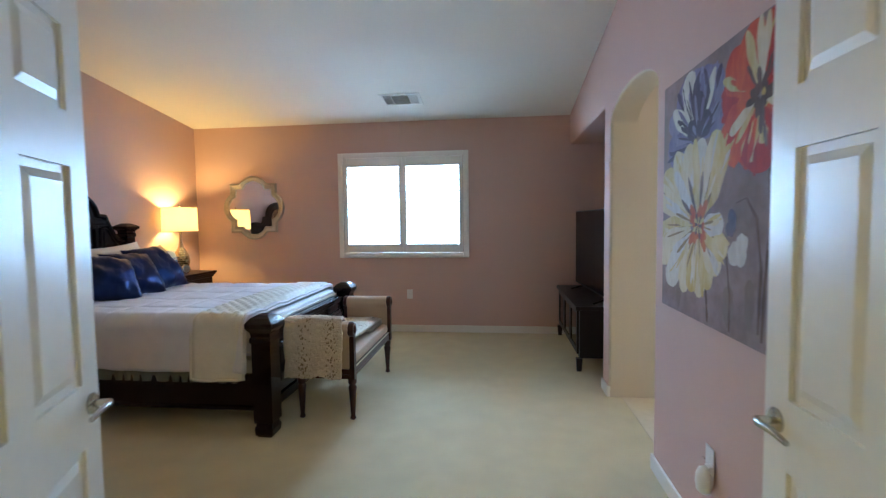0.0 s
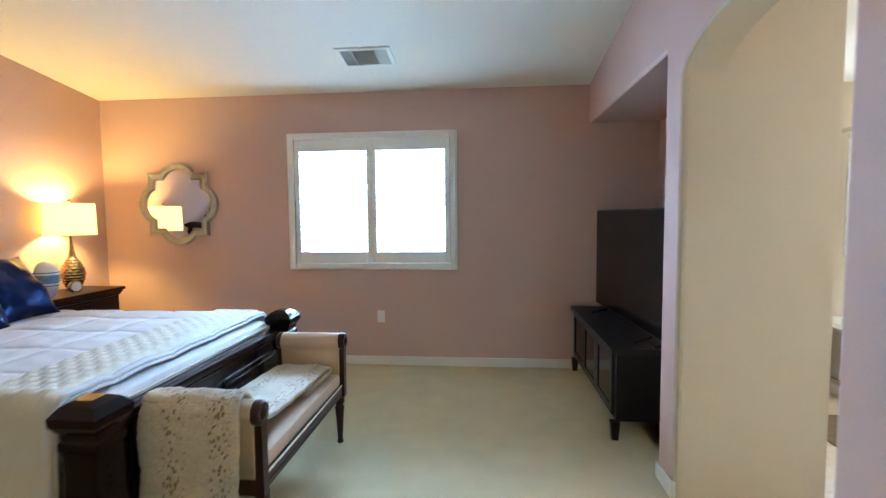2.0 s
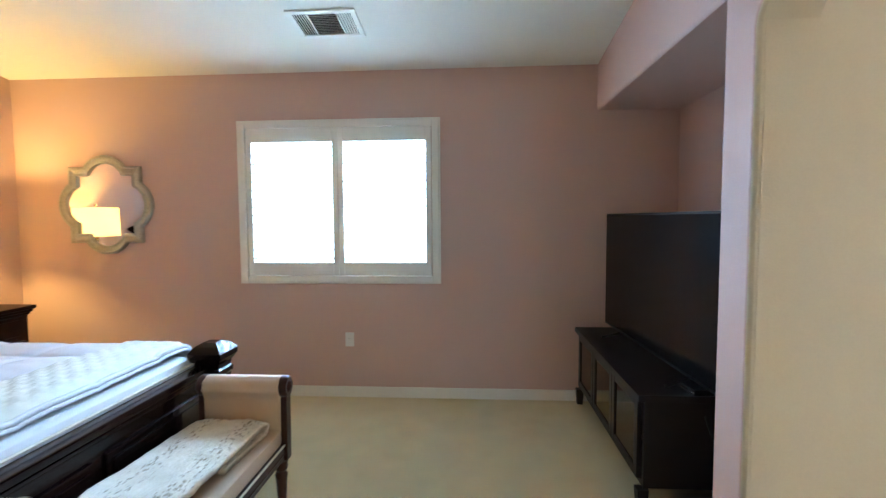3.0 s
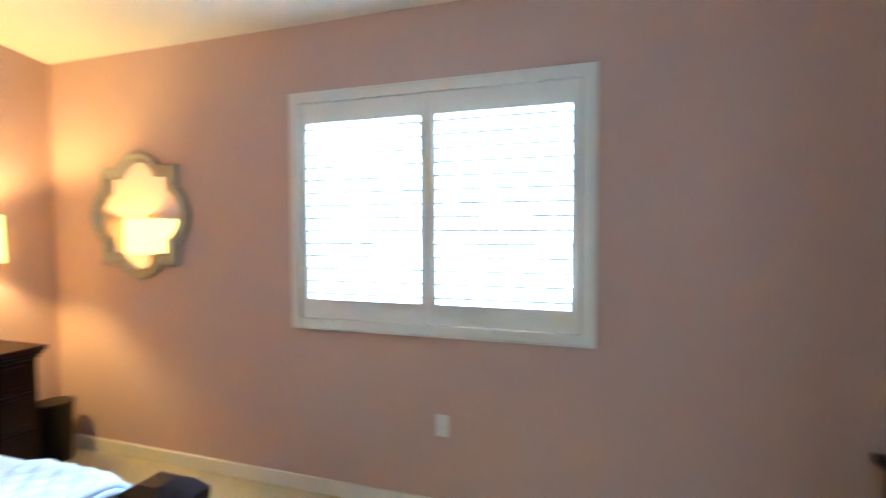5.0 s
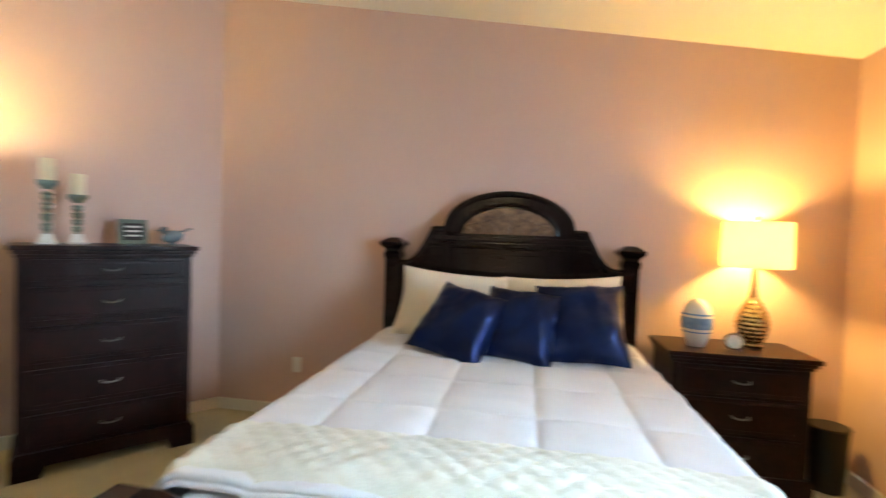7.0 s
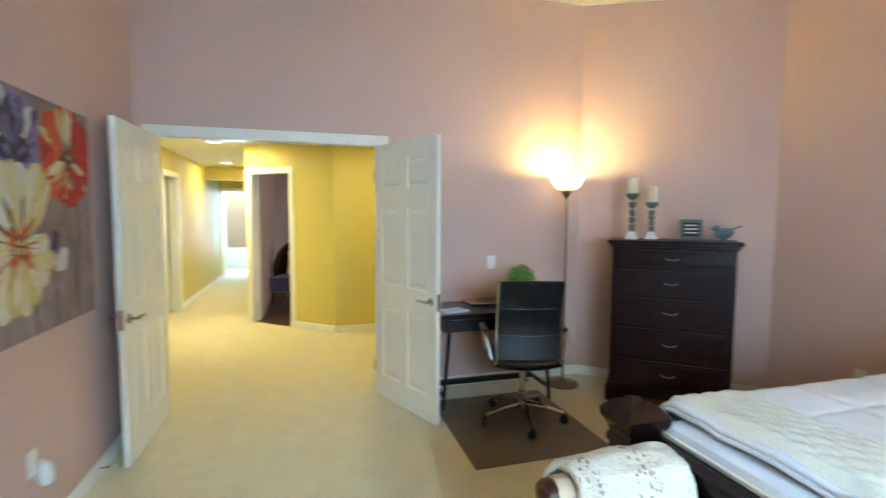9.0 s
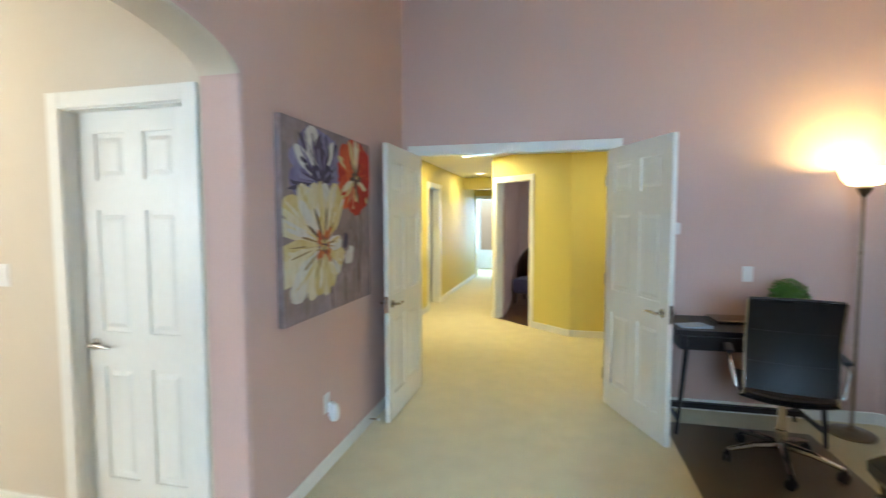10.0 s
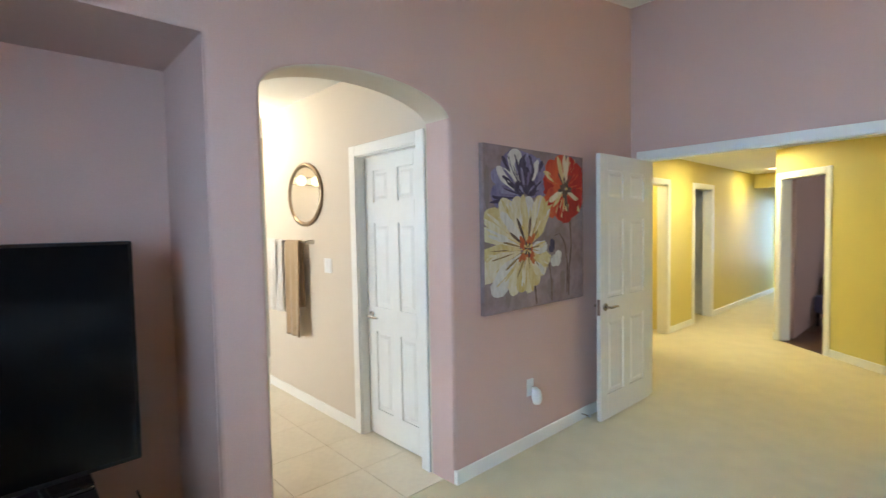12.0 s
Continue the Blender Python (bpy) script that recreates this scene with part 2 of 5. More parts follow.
# ---- mesh helpers ----
def box(bm, a, b, bevel=0.0, segments=2):
    """A box between two corners, with rounded edges."""
    lo, hi = [min(p, q) for p, q in zip(a, b)], [max(p, q) for p, q in zip(a, b)]
    v = [bm.verts.new((x, y, z)) for x in (lo[0], hi[0]) for y in (lo[1], hi[1]) for z in (lo[2], hi[2])]
    fs = [bm.faces.new([v[i] for i in f]) for f in ((0, 1, 3, 2), (4, 6, 7, 5), (0, 4, 5, 1), (2, 3, 7, 6), (0, 2, 6, 4), (1, 5, 7, 3))]
    if bevel:
        edges = list({e for f in fs for e in f.edges})
        bmesh.ops.bevel(bm, geom=edges, offset=bevel, segments=segments, affect="EDGES", profile=0.5)
    return bm


def boxes(*items, bevel=0.0):
    bm = bmesh.new()
    for a, b in items:
        box(bm, a, b, bevel)
    return bm


def prism(outline, d0, d1, axis="y", bm=None):
    """A flat outline of (s, z) pushed from d0 to d1 along an axis."""
    bm = bm or bmesh.new()
    put = {"y": lambda s, z, d: (s, d, z), "x": lambda s, z, d: (d, s, z), "z": lambda s, z, d: (s, z, d)}[axis]
    lo, hi = [bm.verts.new(put(s, z, d0)) for s, z in outline], [bm.verts.new(put(s, z, d1)) for s, z in outline]
    n = len(outline)
    bm.faces.new(lo)
    bm.faces.new(hi[::-1])
    for i in range(n):
        bm.faces.new((lo[i], hi[i], hi[(i + 1) % n], lo[(i + 1) % n]))
    bmesh.ops.recalc_face_normals(bm, faces=bm.faces)
    return bm


def lathe(profile, seg=24, centre=(0, 0, 0), bm=None, squash=(1, 1)):
    """A turned shape from (radius, height) pairs."""
    bm = bm or bmesh.new()
    rings = []
    for r, z in profile:
        r = max(r, 0.0005)
        rings.append([bm.verts.new((centre[0] + r * squash[0] * math.cos(2 * math.pi * i / seg), centre[1] + r * squash[1] * math.sin(2 * math.pi * i / seg), centre[2] + z)) for i in range(seg)])
    for a, b in zip(rings, rings[1:]):
        for i in range(seg):
            bm.faces.new((a[i], a[(i + 1) % seg], b[(i + 1) % seg], b[i]))
    bm.faces.new(rings[0][::-1])
    bm.faces.new(rings[-1])
    return bm


def square_turned(profile, centre=(0, 0, 0), bm=None):
    """A stacked square shape from (half width, height) pairs."""
    bm = bm or bmesh.new()
    rings = [[bm.verts.new((centre[0] + sx * r, centre[1] + sy * r, centre[2] + z)) for sx, sy in ((-1, -1), (1, -1), (1, 1), (-1, 1))] for r, z in profile]
    for a, b in zip(rings, rings[1:]):
        for i in range(4):
            bm.faces.new((a[i], a[(i + 1) % 4], b[(i + 1) % 4], b[i]))
    bm.faces.new(rings[0][::-1])
    bm.faces.new(rings[-1])
    return bm


def tube(points, radius, seg=10, bm=None):
    """A round bar along points; radius may vary from point to point."""
    bm = bm or bmesh.new()
    pts = [Vector(p) for p in points]
    rings, last = [], Vector((0.31, 0.17, 0.93))
    for i, p in enumerate(pts):
        d = (pts[min(i + 1, len(pts) - 1)] - pts[max(i - 1, 0)]).normalized()
        side = d.cross(last if abs(d.dot(last.normalized())) < 0.98 else Vector((1, 0, 0))).normalized()
        up = side.cross(d)
        last = up
        r = radius[i] if isinstance(radius, (list, tuple)) else radius
        rings.append([bm.verts.new(p + r * (math.cos(2 * math.pi * k / seg) * side + math.sin(2 * math.pi * k / seg) * up)) for k in range(seg)])
    for a, b in zip(rings, rings[1:]):
        for k in range(seg):
            bm.faces.new((a[k], a[(k + 1) % seg], b[(k + 1) % seg], b[k]))
    bm.faces.new(rings[0][::-1])
    bm.faces.new(rings[-1])
    bmesh.ops.recalc_face_normals(bm, faces=bm.faces)
    return bm


def sheet(nu, nv, f, bm=None, close=False):
    """A grid of points f(u, v), u and v from 0 to 1."""
    bm = bm or bmesh.new()
    g = [[bm.verts.new(f(i / nu, j / nv)) for j in range(nv + 1)] for i in range(nu + 1)]
    for i in range(nu):
        for j in range(nv):
            bm.faces.new((g[i][j], g[i + 1][j], g[i + 1][j + 1], g[i][j + 1]))
    bmesh.ops.recalc_face_normals(bm, faces=bm.faces)
    return bm


def pillow(w, h, t, seed=0, wrinkle=0.006, n=22):
    """A stuffed square cushion standing in the x-z plane, base at z = 0."""
    bm = bmesh.new()
    for side in (-1, 1):
        def f(u, v):
            a, b = 2 * u - 1, 2 * v - 1
            puff = max(0.0, (1 - abs(a) ** 2.6) * (1 - abs(b) ** 2.6)) ** 0.55
            pinch = 1 - 0.09 * (1 - abs(b) ** 2) * abs(a) ** 3, 1 - 0.09 * (1 - abs(a) ** 2) * abs(b) ** 3
            k = noise.noise(Vector((a * 2.2 + seed, b * 2.2, side * 3.0 + seed))) + 0.5 * noise.noise(Vector((a * 7 + seed, b * 5, side)))
            edge = noise.noise(Vector((a * 14, b * 14, seed + 9.0))) * 0.35
            return Vector((a * w / 2 * pinch[0], side * (t / 2 * puff + wrinkle * (k + edge) * (puff > 0)), h / 2 + b * h / 2 * pinch[1]))
        sheet(n, n, f, bm)
    bmesh.ops.remove_doubles(bm, verts=bm.verts, dist=0.0008)
    bmesh.ops.recalc_face_normals(bm, faces=bm.faces)
    return bm


def link(name, bm, mat, smooth=40):
    mesh = bpy.data.meshes.new(name)
    bm.normal_update()
    bm.to_mesh(mesh)
    bm.free()
    for m in mat if isinstance(mat, (list, tuple)) else (mat,):
        mesh.materials.append(m)
    if smooth:
        mesh.shade_smooth()
        mesh.set_sharp_from_angle(angle=radians(smooth))
    ob = new(name, mesh)
    if smooth and len(mesh.polygons) < 1500:
        ob.modifiers.new("even_normals", "WEIGHTED_NORMAL").keep_sharp = True
    return ob


def part(name, bm, mat, parent, label="", at=None, smooth=40):
    ob = link(name, bm, mat, smooth)
    ob.parent = parent
    if at is not None:
        ob.matrix_basis = at
    if label:
        tagged(ob, label)
    return ob


def thing(name, at, label, category, group="", kind=""):
    ob = new(name)
    ob.empty_display_size = 0.05
    ob.matrix_world = at
    return tagged(ob, label, category, group, kind)


def solo(name, bm, mat, at, label, category, group="", kind="", smooth=40):
    ob = link(name, bm, mat, smooth)
    ob.matrix_world = at
    return tagged(ob, label, category, group, kind)


def again(ob, parent, at):
    """The same part once more, on the same mesh."""
    o = ob.copy()
    scene.collection.objects.link(o)
    o.parent, o.matrix_basis = parent, at
    return o


# ---- structure ----
def roof(y):
    """Height of the bedroom's sloping ceiling."""
    return 2.625 + 0.139 * (6.2 - y)


def frame_of(p0, p1):
    """The pose of a wall: x runs along it, y into its thickness, with the room on the right of p0 -> p1."""
    return pose(p0[0], p0[1], 0, 0, 0, math.degrees(math.atan2(p1[1] - p0[1], p1[0] - p0[0])))


def length(p0, p1):
    return math.hypot(p1[0] - p0[0], p1[1] - p0[1])


def wall(name, p0, p1, z0, z1, mat, label, openings=(), thick=0.12, arch=None, rounded=0.0):
    """openings: (start, end, height) down to the floor, in order along the wall."""
    n = length(p0, p1)
    out = [] if openings and openings[0][0] == 0 else [(0, 0)]
    for a, b, h in openings:
        out += [(a, 0), (a, h)] if a else [(a, h)]
        if arch and abs(a - arch[0]) < 1e-6:
            c, half, rise = (a + b) / 2, (b - a) / 2, arch[1]
            out += [(c - half * math.cos(t), h + rise * math.sin(t)) for t in [math.pi * i / 20 for i in range(1, 20)]]
        out += [(b, h), (b, 0)]
    out += [(n, 0), (n, z1), (0, z0)]
    clean = [p for i, p in enumerate(out) if p != out[i - 1]]
    bm = prism(clean, 0, thick)
    if rounded:
        weight = bm.edges.layers.float.new("bevel_weight_edge")
        for e in bm.edges:
            if all(abs(v.co.y) < 1e-6 and v.co.z < z0 - 0.05 for v in e.verts):
                e[weight] = 1.0
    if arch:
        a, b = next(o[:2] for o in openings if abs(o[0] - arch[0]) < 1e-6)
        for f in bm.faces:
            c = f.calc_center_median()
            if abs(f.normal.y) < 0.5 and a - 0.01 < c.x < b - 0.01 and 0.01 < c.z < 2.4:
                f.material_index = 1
    ob = solo(name, bm, mat, frame_of(p0, p1), label, "wall", kind="structure", smooth=30)
    if rounded:
        bev = ob.modifiers.new("bullnose", "BEVEL")
        bev.width, bev.segments, bev.limit_method = rounded, 3, "WEIGHT"
    return ob


def baseboard(p0, p1, spans=None, height=0.088):
    n = length(p0, p1)
    bm = bmesh.new()
    for a, b in spans or ((0, n),):
        box(bm, (a, -0.014, 0.0), (b, -0.001, height), 0.004, 1)
    return solo("baseboard", bm, TRIM, frame_of(p0, p1), "white painted wooden baseboard along the wall", "baseboard", kind="structure")


def casing(p0, p1, a, b, h, thick=0.12, width=0.065, name="trim"):
    """Painted lining and flat casing round an opening."""
    bm = bmesh.new()
    e = 0.016
    for side in (-e, thick):
        box(bm, (a - width, side, 0.0), (a + 0.012, side + e, h + width), 0.004, 1)
        box(bm, (b - 0.012, side, 0.0), (b + width, side + e, h + width), 0.004, 1)
        box(bm, (a + 0.012, side, h - 0.012), (b - 0.012, side + e, h + width), 0.004, 1)
    box(bm, (a, 0, 0.0), (a + 0.018, thick, h))
    box(bm, (b - 0.018, 0, 0.0), (b, thick, h))
    box(bm, (a + 0.018, 0, h - 0.018), (b - 0.018, thick, h))
    return solo(name, bm, TRIM, frame_of(p0, p1), "white painted casing round the door opening", "door casing", kind="structure")


NW, NE, SE, SD, WD = (-3.78, 6.2), (1.62, 6.2), (1.0, 0.85), (-2.60, 0.85), (-3.78, 1.82)
wall("wall_west", WD, NW, roof(WD[1]) + 0.03, roof(6.2) + 0.03, MAUVE, "mauve painted bedroom wall behind the bed")
wall("wall_diagonal", SD, WD, roof(0.85) + 0.03, roof(WD[1]) + 0.03, MAUVE, "mauve painted angled corner wall behind the chest")
wall("wall_south", (1.15, 0.85), SD, roof(0.85) + 0.03, roof(0.85) + 0.03, MAUVE, "mauve painted wall with a double doorway", [(0.27, 1.905, 2.065)])
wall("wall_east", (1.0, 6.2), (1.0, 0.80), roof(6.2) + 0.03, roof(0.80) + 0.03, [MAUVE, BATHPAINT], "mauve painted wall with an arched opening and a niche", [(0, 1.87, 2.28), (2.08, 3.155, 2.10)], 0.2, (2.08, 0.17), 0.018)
north = boxes(((0, 0, 0), (2.0, 0.14, 2.66)), ((2.0, 0, 0), (3.5, 0.14, 0.972)), ((2.0, 0, 2.235), (3.5, 0.14, 2.66)), ((3.5, 0, 0), (5.55, 0.14, 2.66)))
solo("wall_north", north, MAUVE, frame_of(NW, NE), "mauve painted wall with a shuttered window", "wall", kind="structure", smooth=0)
wall("wall_niche_back", (1.62, 6.2), (1.62, 4.33), 2.45, 2.45, MAUVE, "mauve painted back wall of the television niche", thick=0.10)
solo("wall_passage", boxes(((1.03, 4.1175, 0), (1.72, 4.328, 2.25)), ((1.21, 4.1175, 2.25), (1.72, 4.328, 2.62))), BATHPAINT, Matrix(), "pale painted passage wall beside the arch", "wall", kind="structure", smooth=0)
solo("wall_niche_side", boxes(((1.02, 4.326, 0), (1.62, 4.333, 2.279))), MAUVE, Matrix(), "mauve painted side wall of the niche", "wall", kind="structure", smooth=0)
solo("ceiling_niche", boxes(((1.19, 4.33, 2.28), (1.63, 6.21, 2.35))), MAUVE, Matrix(), "mauve painted soffit above the television niche", "ceiling", kind="structure", smooth=0)
solo("ceiling", prism([(0.7, roof(0.7)), (6.3, roof(6.3)), (6.3, roof(6.3) + 0.1), (0.7, roof(0.7) + 0.1)], -4.0, 1.25, "x"), CEILING, Matrix(), "off-white painted sloping bedroom ceiling", "ceiling", kind="structure", smooth=0)
solo("floor", prism([(-4.0, 0.79), (1.1, 0.79), (1.1, 4.25), (1.75, 4.25), (1.75, 6.3), (-4.0, 6.3)], -0.1, 0, "z"), CARPET, Matrix(), "beige cut-pile bedroom carpet with footmarks", "carpet", kind="structure", smooth=0)
baseboard(WD, NW)
baseboard(SD, WD)
baseboard(SE, SD, ((0, 0.05), (1.82, 3.6)))
baseboard((1.0, 6.2), SE, ((1.87, 2.08), (3.155, 5.35)))
baseboard((1.0, 3.045), (1.26, 3.045), ((0, 0.26),))
baseboard((1.62, 4.12), (1.0, 4.12), ((-0.10, 0.62),))
baseboard(NW, NE)
casing(SE, SD, 0.12, 1.755, 2.065)

# hall
HC, HD = (-0.5, -1.30), (0.62, -2.28)
HALL_Z = 2.40
wall("wall_hall_east", (1.70, 0.73), (1.70, -7.2), HALL_Z, HALL_Z, YELLOW, "yellow painted hallway wall with two doorways", [(1.53, 2.38, 2.03), (3.31, 4.06, 2.03)])
solo("wall_hall_north", boxes(((1.12, 0.725, 0), (1.82, 0.60, 2.4)), ((-2.6, 0.725, 0), (-0.83, 0.728, 2.4)), ((-0.83, 0.725, 2.14), (1.0, 0.728, 2.4)), ((0.945, 0.725, 0), (1.12, 0.728, 2.4))), YELLOW, Matrix(), "yellow painted hallway face of the bedroom wall", "wall", kind="structure", smooth=0)
wall("wall_hall_diagonal", HD, HC, HALL_Z, HALL_Z, YELLOW, "yellow painted angled hallway wall with a doorway", [(0.088, 0.788, 2.04)])
wall("wall_hall_west", HC, (-2.4, -1.30), HALL_Z, HALL_Z, YELLOW, "yellow painted hallway wall")
wall("wall_hall_end", (-2.4, -1.30), (-2.4, 0.73), HALL_Z, HALL_Z, YELLOW, "yellow painted end wall of the hall")
wall("wall_hall_inner", (0.62, -7.2), HD, HALL_Z, HALL_Z, YELLOW, "yellow painted hallway wall")
wall("wall_hall_far", (1.82, -7.2), (0.5, -7.2), HALL_Z, HALL_Z, YELLOW, "yellow painted far hallway wall with an opening", [(0.14, 0.77, 2.0)])
solo("wall_hall_header", boxes(((0.62, -5.75, 2.14), (1.70, -5.6, 2.4))), YELLOW, Matrix(), "yellow painted dropped header across the hallway", "wall", kind="structure", smooth=0)
solo("ceiling_hall", boxes(((-2.55, -9.3, 2.4), (2.9, 0.73, 2.5))), CEILING, Matrix(), "off-white painted hallway ceiling", "ceiling", kind="structure", smooth=0)
solo("floor_hall", prism([(-2.55, 0.79), (-2.55, -1.3), (-0.5, -1.3), (0.62, -2.28), (0.62, -9.4), (2.9, -9.4), (2.9, 0.79)], -0.1, -0.001, "z"), CARPET, Matrix(), "beige cut-pile hallway carpet", "carpet", kind="structure", smooth=0)
casing(HD, HC, 0.088, 0.788, 2.04)
casing((1.70, 0.73), (1.70, -7.2), 1.53, 2.38, 2.03)
casing((1.70, 0.73), (1.70, -7.2), 3.31, 4.06, 2.03)
casing((1.82, -7.2), (0.5, -7.2), 0.14, 0.77, 2.0)
baseboard(HD, HC, ((0, 0.02), (0.855, 1.488)))
baseboard(HC, (-2.4, -1.30))
baseboard((1.70, 0.73), (1.70, -7.2), ((0, 1.46), (2.45, 3.24), (4.13, 7.93)))
baseboard((0.62, -7.2), HD)

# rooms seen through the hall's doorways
# wall colour carries the darkness of this room
solo("wall_dark_room", boxes(((2.85, -3.9, 0), (2.95, -1.9, 2.4)), ((1.82, -3.95, 0), (2.95, -3.85, 2.4)), ((1.82, -1.98, 0), (2.95, -1.88, 2.4))), DARKROOM, Matrix(), "walls of an unlit room, its gloom put into their colour", "wall", kind="structure", smooth=0)
solo("wall_side_room", boxes(((1.82, -1.88, 0), (2.85, -1.86, 2.4)), ((2.75, -1.86, 0), (2.85, 0.73, 2.4)), ((1.82, -0.1, 0), (2.85, 0.0, 2.4))), YELLOW, Matrix(), "yellow painted walls of a lit side room", "wall", kind="structure", smooth=0)
# the gap in the small room's west wall is added for its fill lamp
solo("wall_small_room", boxes(((0.44, -5.2, 0), (0.497, -2.45, 2.4)), ((-2.5, -5.3, 0), (0.615, -5.2, 2.4)), ((-2.5, -5.2, 0), (-2.4, -3.95, 2.4)), ((-2.5, -2.85, 0), (-2.4, -1.42, 2.4)), ((-2.5, -3.95, 0), (-2.4, -2.85, 0.95)), ((-2.5, -3.95, 2.05), (-2.4, -2.85, 2.4))), MAUVE, Matrix(), "dusky mauve painted walls of the small room", "wall", kind="structure", smooth=0)
solo("wall_far_room", boxes(((0.4, -9.3, 0), (0.5, -7.32, 2.4)), ((2.3, -9.3, 0), (2.4, -7.32, 2.4)), ((0.4, -9.35, 0), (2.4, -9.25, 0.55)), ((0.4, -9.35, 2.1), (2.4, -9.25, 2.4)), ((0.4, -9.35, 0.55), (0.9, -9.25, 2.1)), ((1.9, -9.35, 0.55), (2.4, -9.25, 2.1))), CERAMIC, Matrix(), "white walls of a bright far room with a window", "wall", kind="structure", smooth=0)

# bathroom
BS0, BS1 = (3.62, 3.045), (1.2, 3.045)
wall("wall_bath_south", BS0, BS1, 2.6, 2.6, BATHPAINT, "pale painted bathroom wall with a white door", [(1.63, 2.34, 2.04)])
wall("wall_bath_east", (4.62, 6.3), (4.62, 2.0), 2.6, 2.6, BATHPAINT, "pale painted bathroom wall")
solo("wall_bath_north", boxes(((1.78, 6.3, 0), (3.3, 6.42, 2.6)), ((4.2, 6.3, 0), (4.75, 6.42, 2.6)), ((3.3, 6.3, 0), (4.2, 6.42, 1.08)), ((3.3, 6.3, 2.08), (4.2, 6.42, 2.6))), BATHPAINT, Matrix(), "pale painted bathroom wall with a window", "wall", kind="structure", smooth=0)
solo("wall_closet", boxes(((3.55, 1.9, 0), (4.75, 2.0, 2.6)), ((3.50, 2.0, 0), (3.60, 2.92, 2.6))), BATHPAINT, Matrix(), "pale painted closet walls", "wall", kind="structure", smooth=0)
solo("ceiling_bath", boxes(((1.2, 1.9, 2.6), (4.75, 6.42, 2.7))), CEILING, Matrix(), "off-white painted bathroom ceiling", "ceiling", kind="structure", smooth=0)
bath_floor = solo("floor_bath", boxes(((1.1, 1.9, -0.1), (4.75, 6.42, -0.006))), GROUT, Matrix(), "cream ceramic tile bathroom floor", "tile floor", kind="structure", smooth=0)
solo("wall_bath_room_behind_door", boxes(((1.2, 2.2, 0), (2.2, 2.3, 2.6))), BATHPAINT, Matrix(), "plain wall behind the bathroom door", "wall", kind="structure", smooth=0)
casing(BS0, BS1, 1.63, 2.34, 2.04)
baseboard(BS0, BS1, ((0, 1.56),))
baseboard((3.62, 2.0), (3.62, 3.045), ((0.9, 1.04),))

solo("backdrop", boxes(((-30, 12.0, -3), (28, 12.05, 13))), BACKDROP, Matrix(), "plain overcast white sky outside the window", "backdrop", kind="structure", smooth=0)


# ---- window with shutters ----
def shuttered_window():
    """Trim frame, two louvred panels and a pane, in the wall's opening; x from the opening's middle, y out, z up from the floor."""
    w = thing("window_1", pose(-1.03, 6.2, -0.008), "white plantation-shuttered window with open louvres", "window", kind="structure")
    bm = bmesh.new()
    for a, b in (((-0.81, -0.03, 0.958), (-0.755, 0.02, 2.247)), ((0.755, -0.03, 0.958), (0.81, 0.02, 2.247)), ((-0.755, -0.03, 2.195), (0.755, 0.02, 2.247)), ((-0.755, -0.03, 0.958), (0.755, 0.02, 1.01))):
        box(bm, a, b, 0.007)
    for a, b in (((-0.822, -0.018, 0.946), (-0.809, -0.004, 2.259)), ((0.809, -0.018, 0.946), (0.822, -0.004, 2.259)), ((-0.809, -0.018, 2.246), (0.809, -0.004, 2.259)), ((-0.809, -0.018, 0.946), (0.809, -0.004, 0.959))):
        box(bm, a, b, 0.003)
    part("window_frame", bm, TRIM, w)
    part("pane", boxes(((-0.75, 0.10, 0.975), (0.75, 0.106, 2.232))), CLEAR, w).visible_shadow = False
    part("window_sash", boxes(((-0.75, 0.09, 0.973), (-0.735, 0.12, 2.234)), ((0.735, 0.09, 0.973), (0.75, 0.12, 2.234)), ((-0.735, 0.09, 0.973), (0.735, 0.12, 0.982)), ((-0.735, 0.09, 2.225), (0.735, 0.12, 2.234))), TRIM, w)
    for x in (-0.7455, 0.7455):
        part("shutter_stop", boxes(((x - 0.0095, 0.0135, 1.01), (x + 0.0095, 0.05, 2.195))), TRIM, w)
    slat_mesh = None
    for x0, x1 in ((-0.749, -0.0006), (0.0006, 0.749)):
        p = part("shutter_panel", boxes(((x0, -0.02, 1.0118), (x0 + 0.045, 0.012, 2.1932)), ((x1 - 0.045, -0.02, 1.0118), (x1, 0.012, 2.1932)), ((x0 + 0.045, -0.02, 2.082), (x1 - 0.045, 0.012, 2.1932)), ((x0 + 0.045, -0.02, 1.0118), (x1 - 0.045, 0.012, 1.118)), bevel=0.004), TRIM, w)
        for i in range(14):
            at = pose((x0 + x1) / 2, -0.004, 1.152 + i * 0.0686, -3, 0, 0)
            if slat_mesh is None:
                slat_mesh = part("slat", boxes(((-0.328, -0.032, -0.0045), (0.328, 0.032, 0.0045)), bevel=0.002), TRIM, p, at=at)
            else:
                again(slat_mesh, p, at)
    return w


shuttered_window()


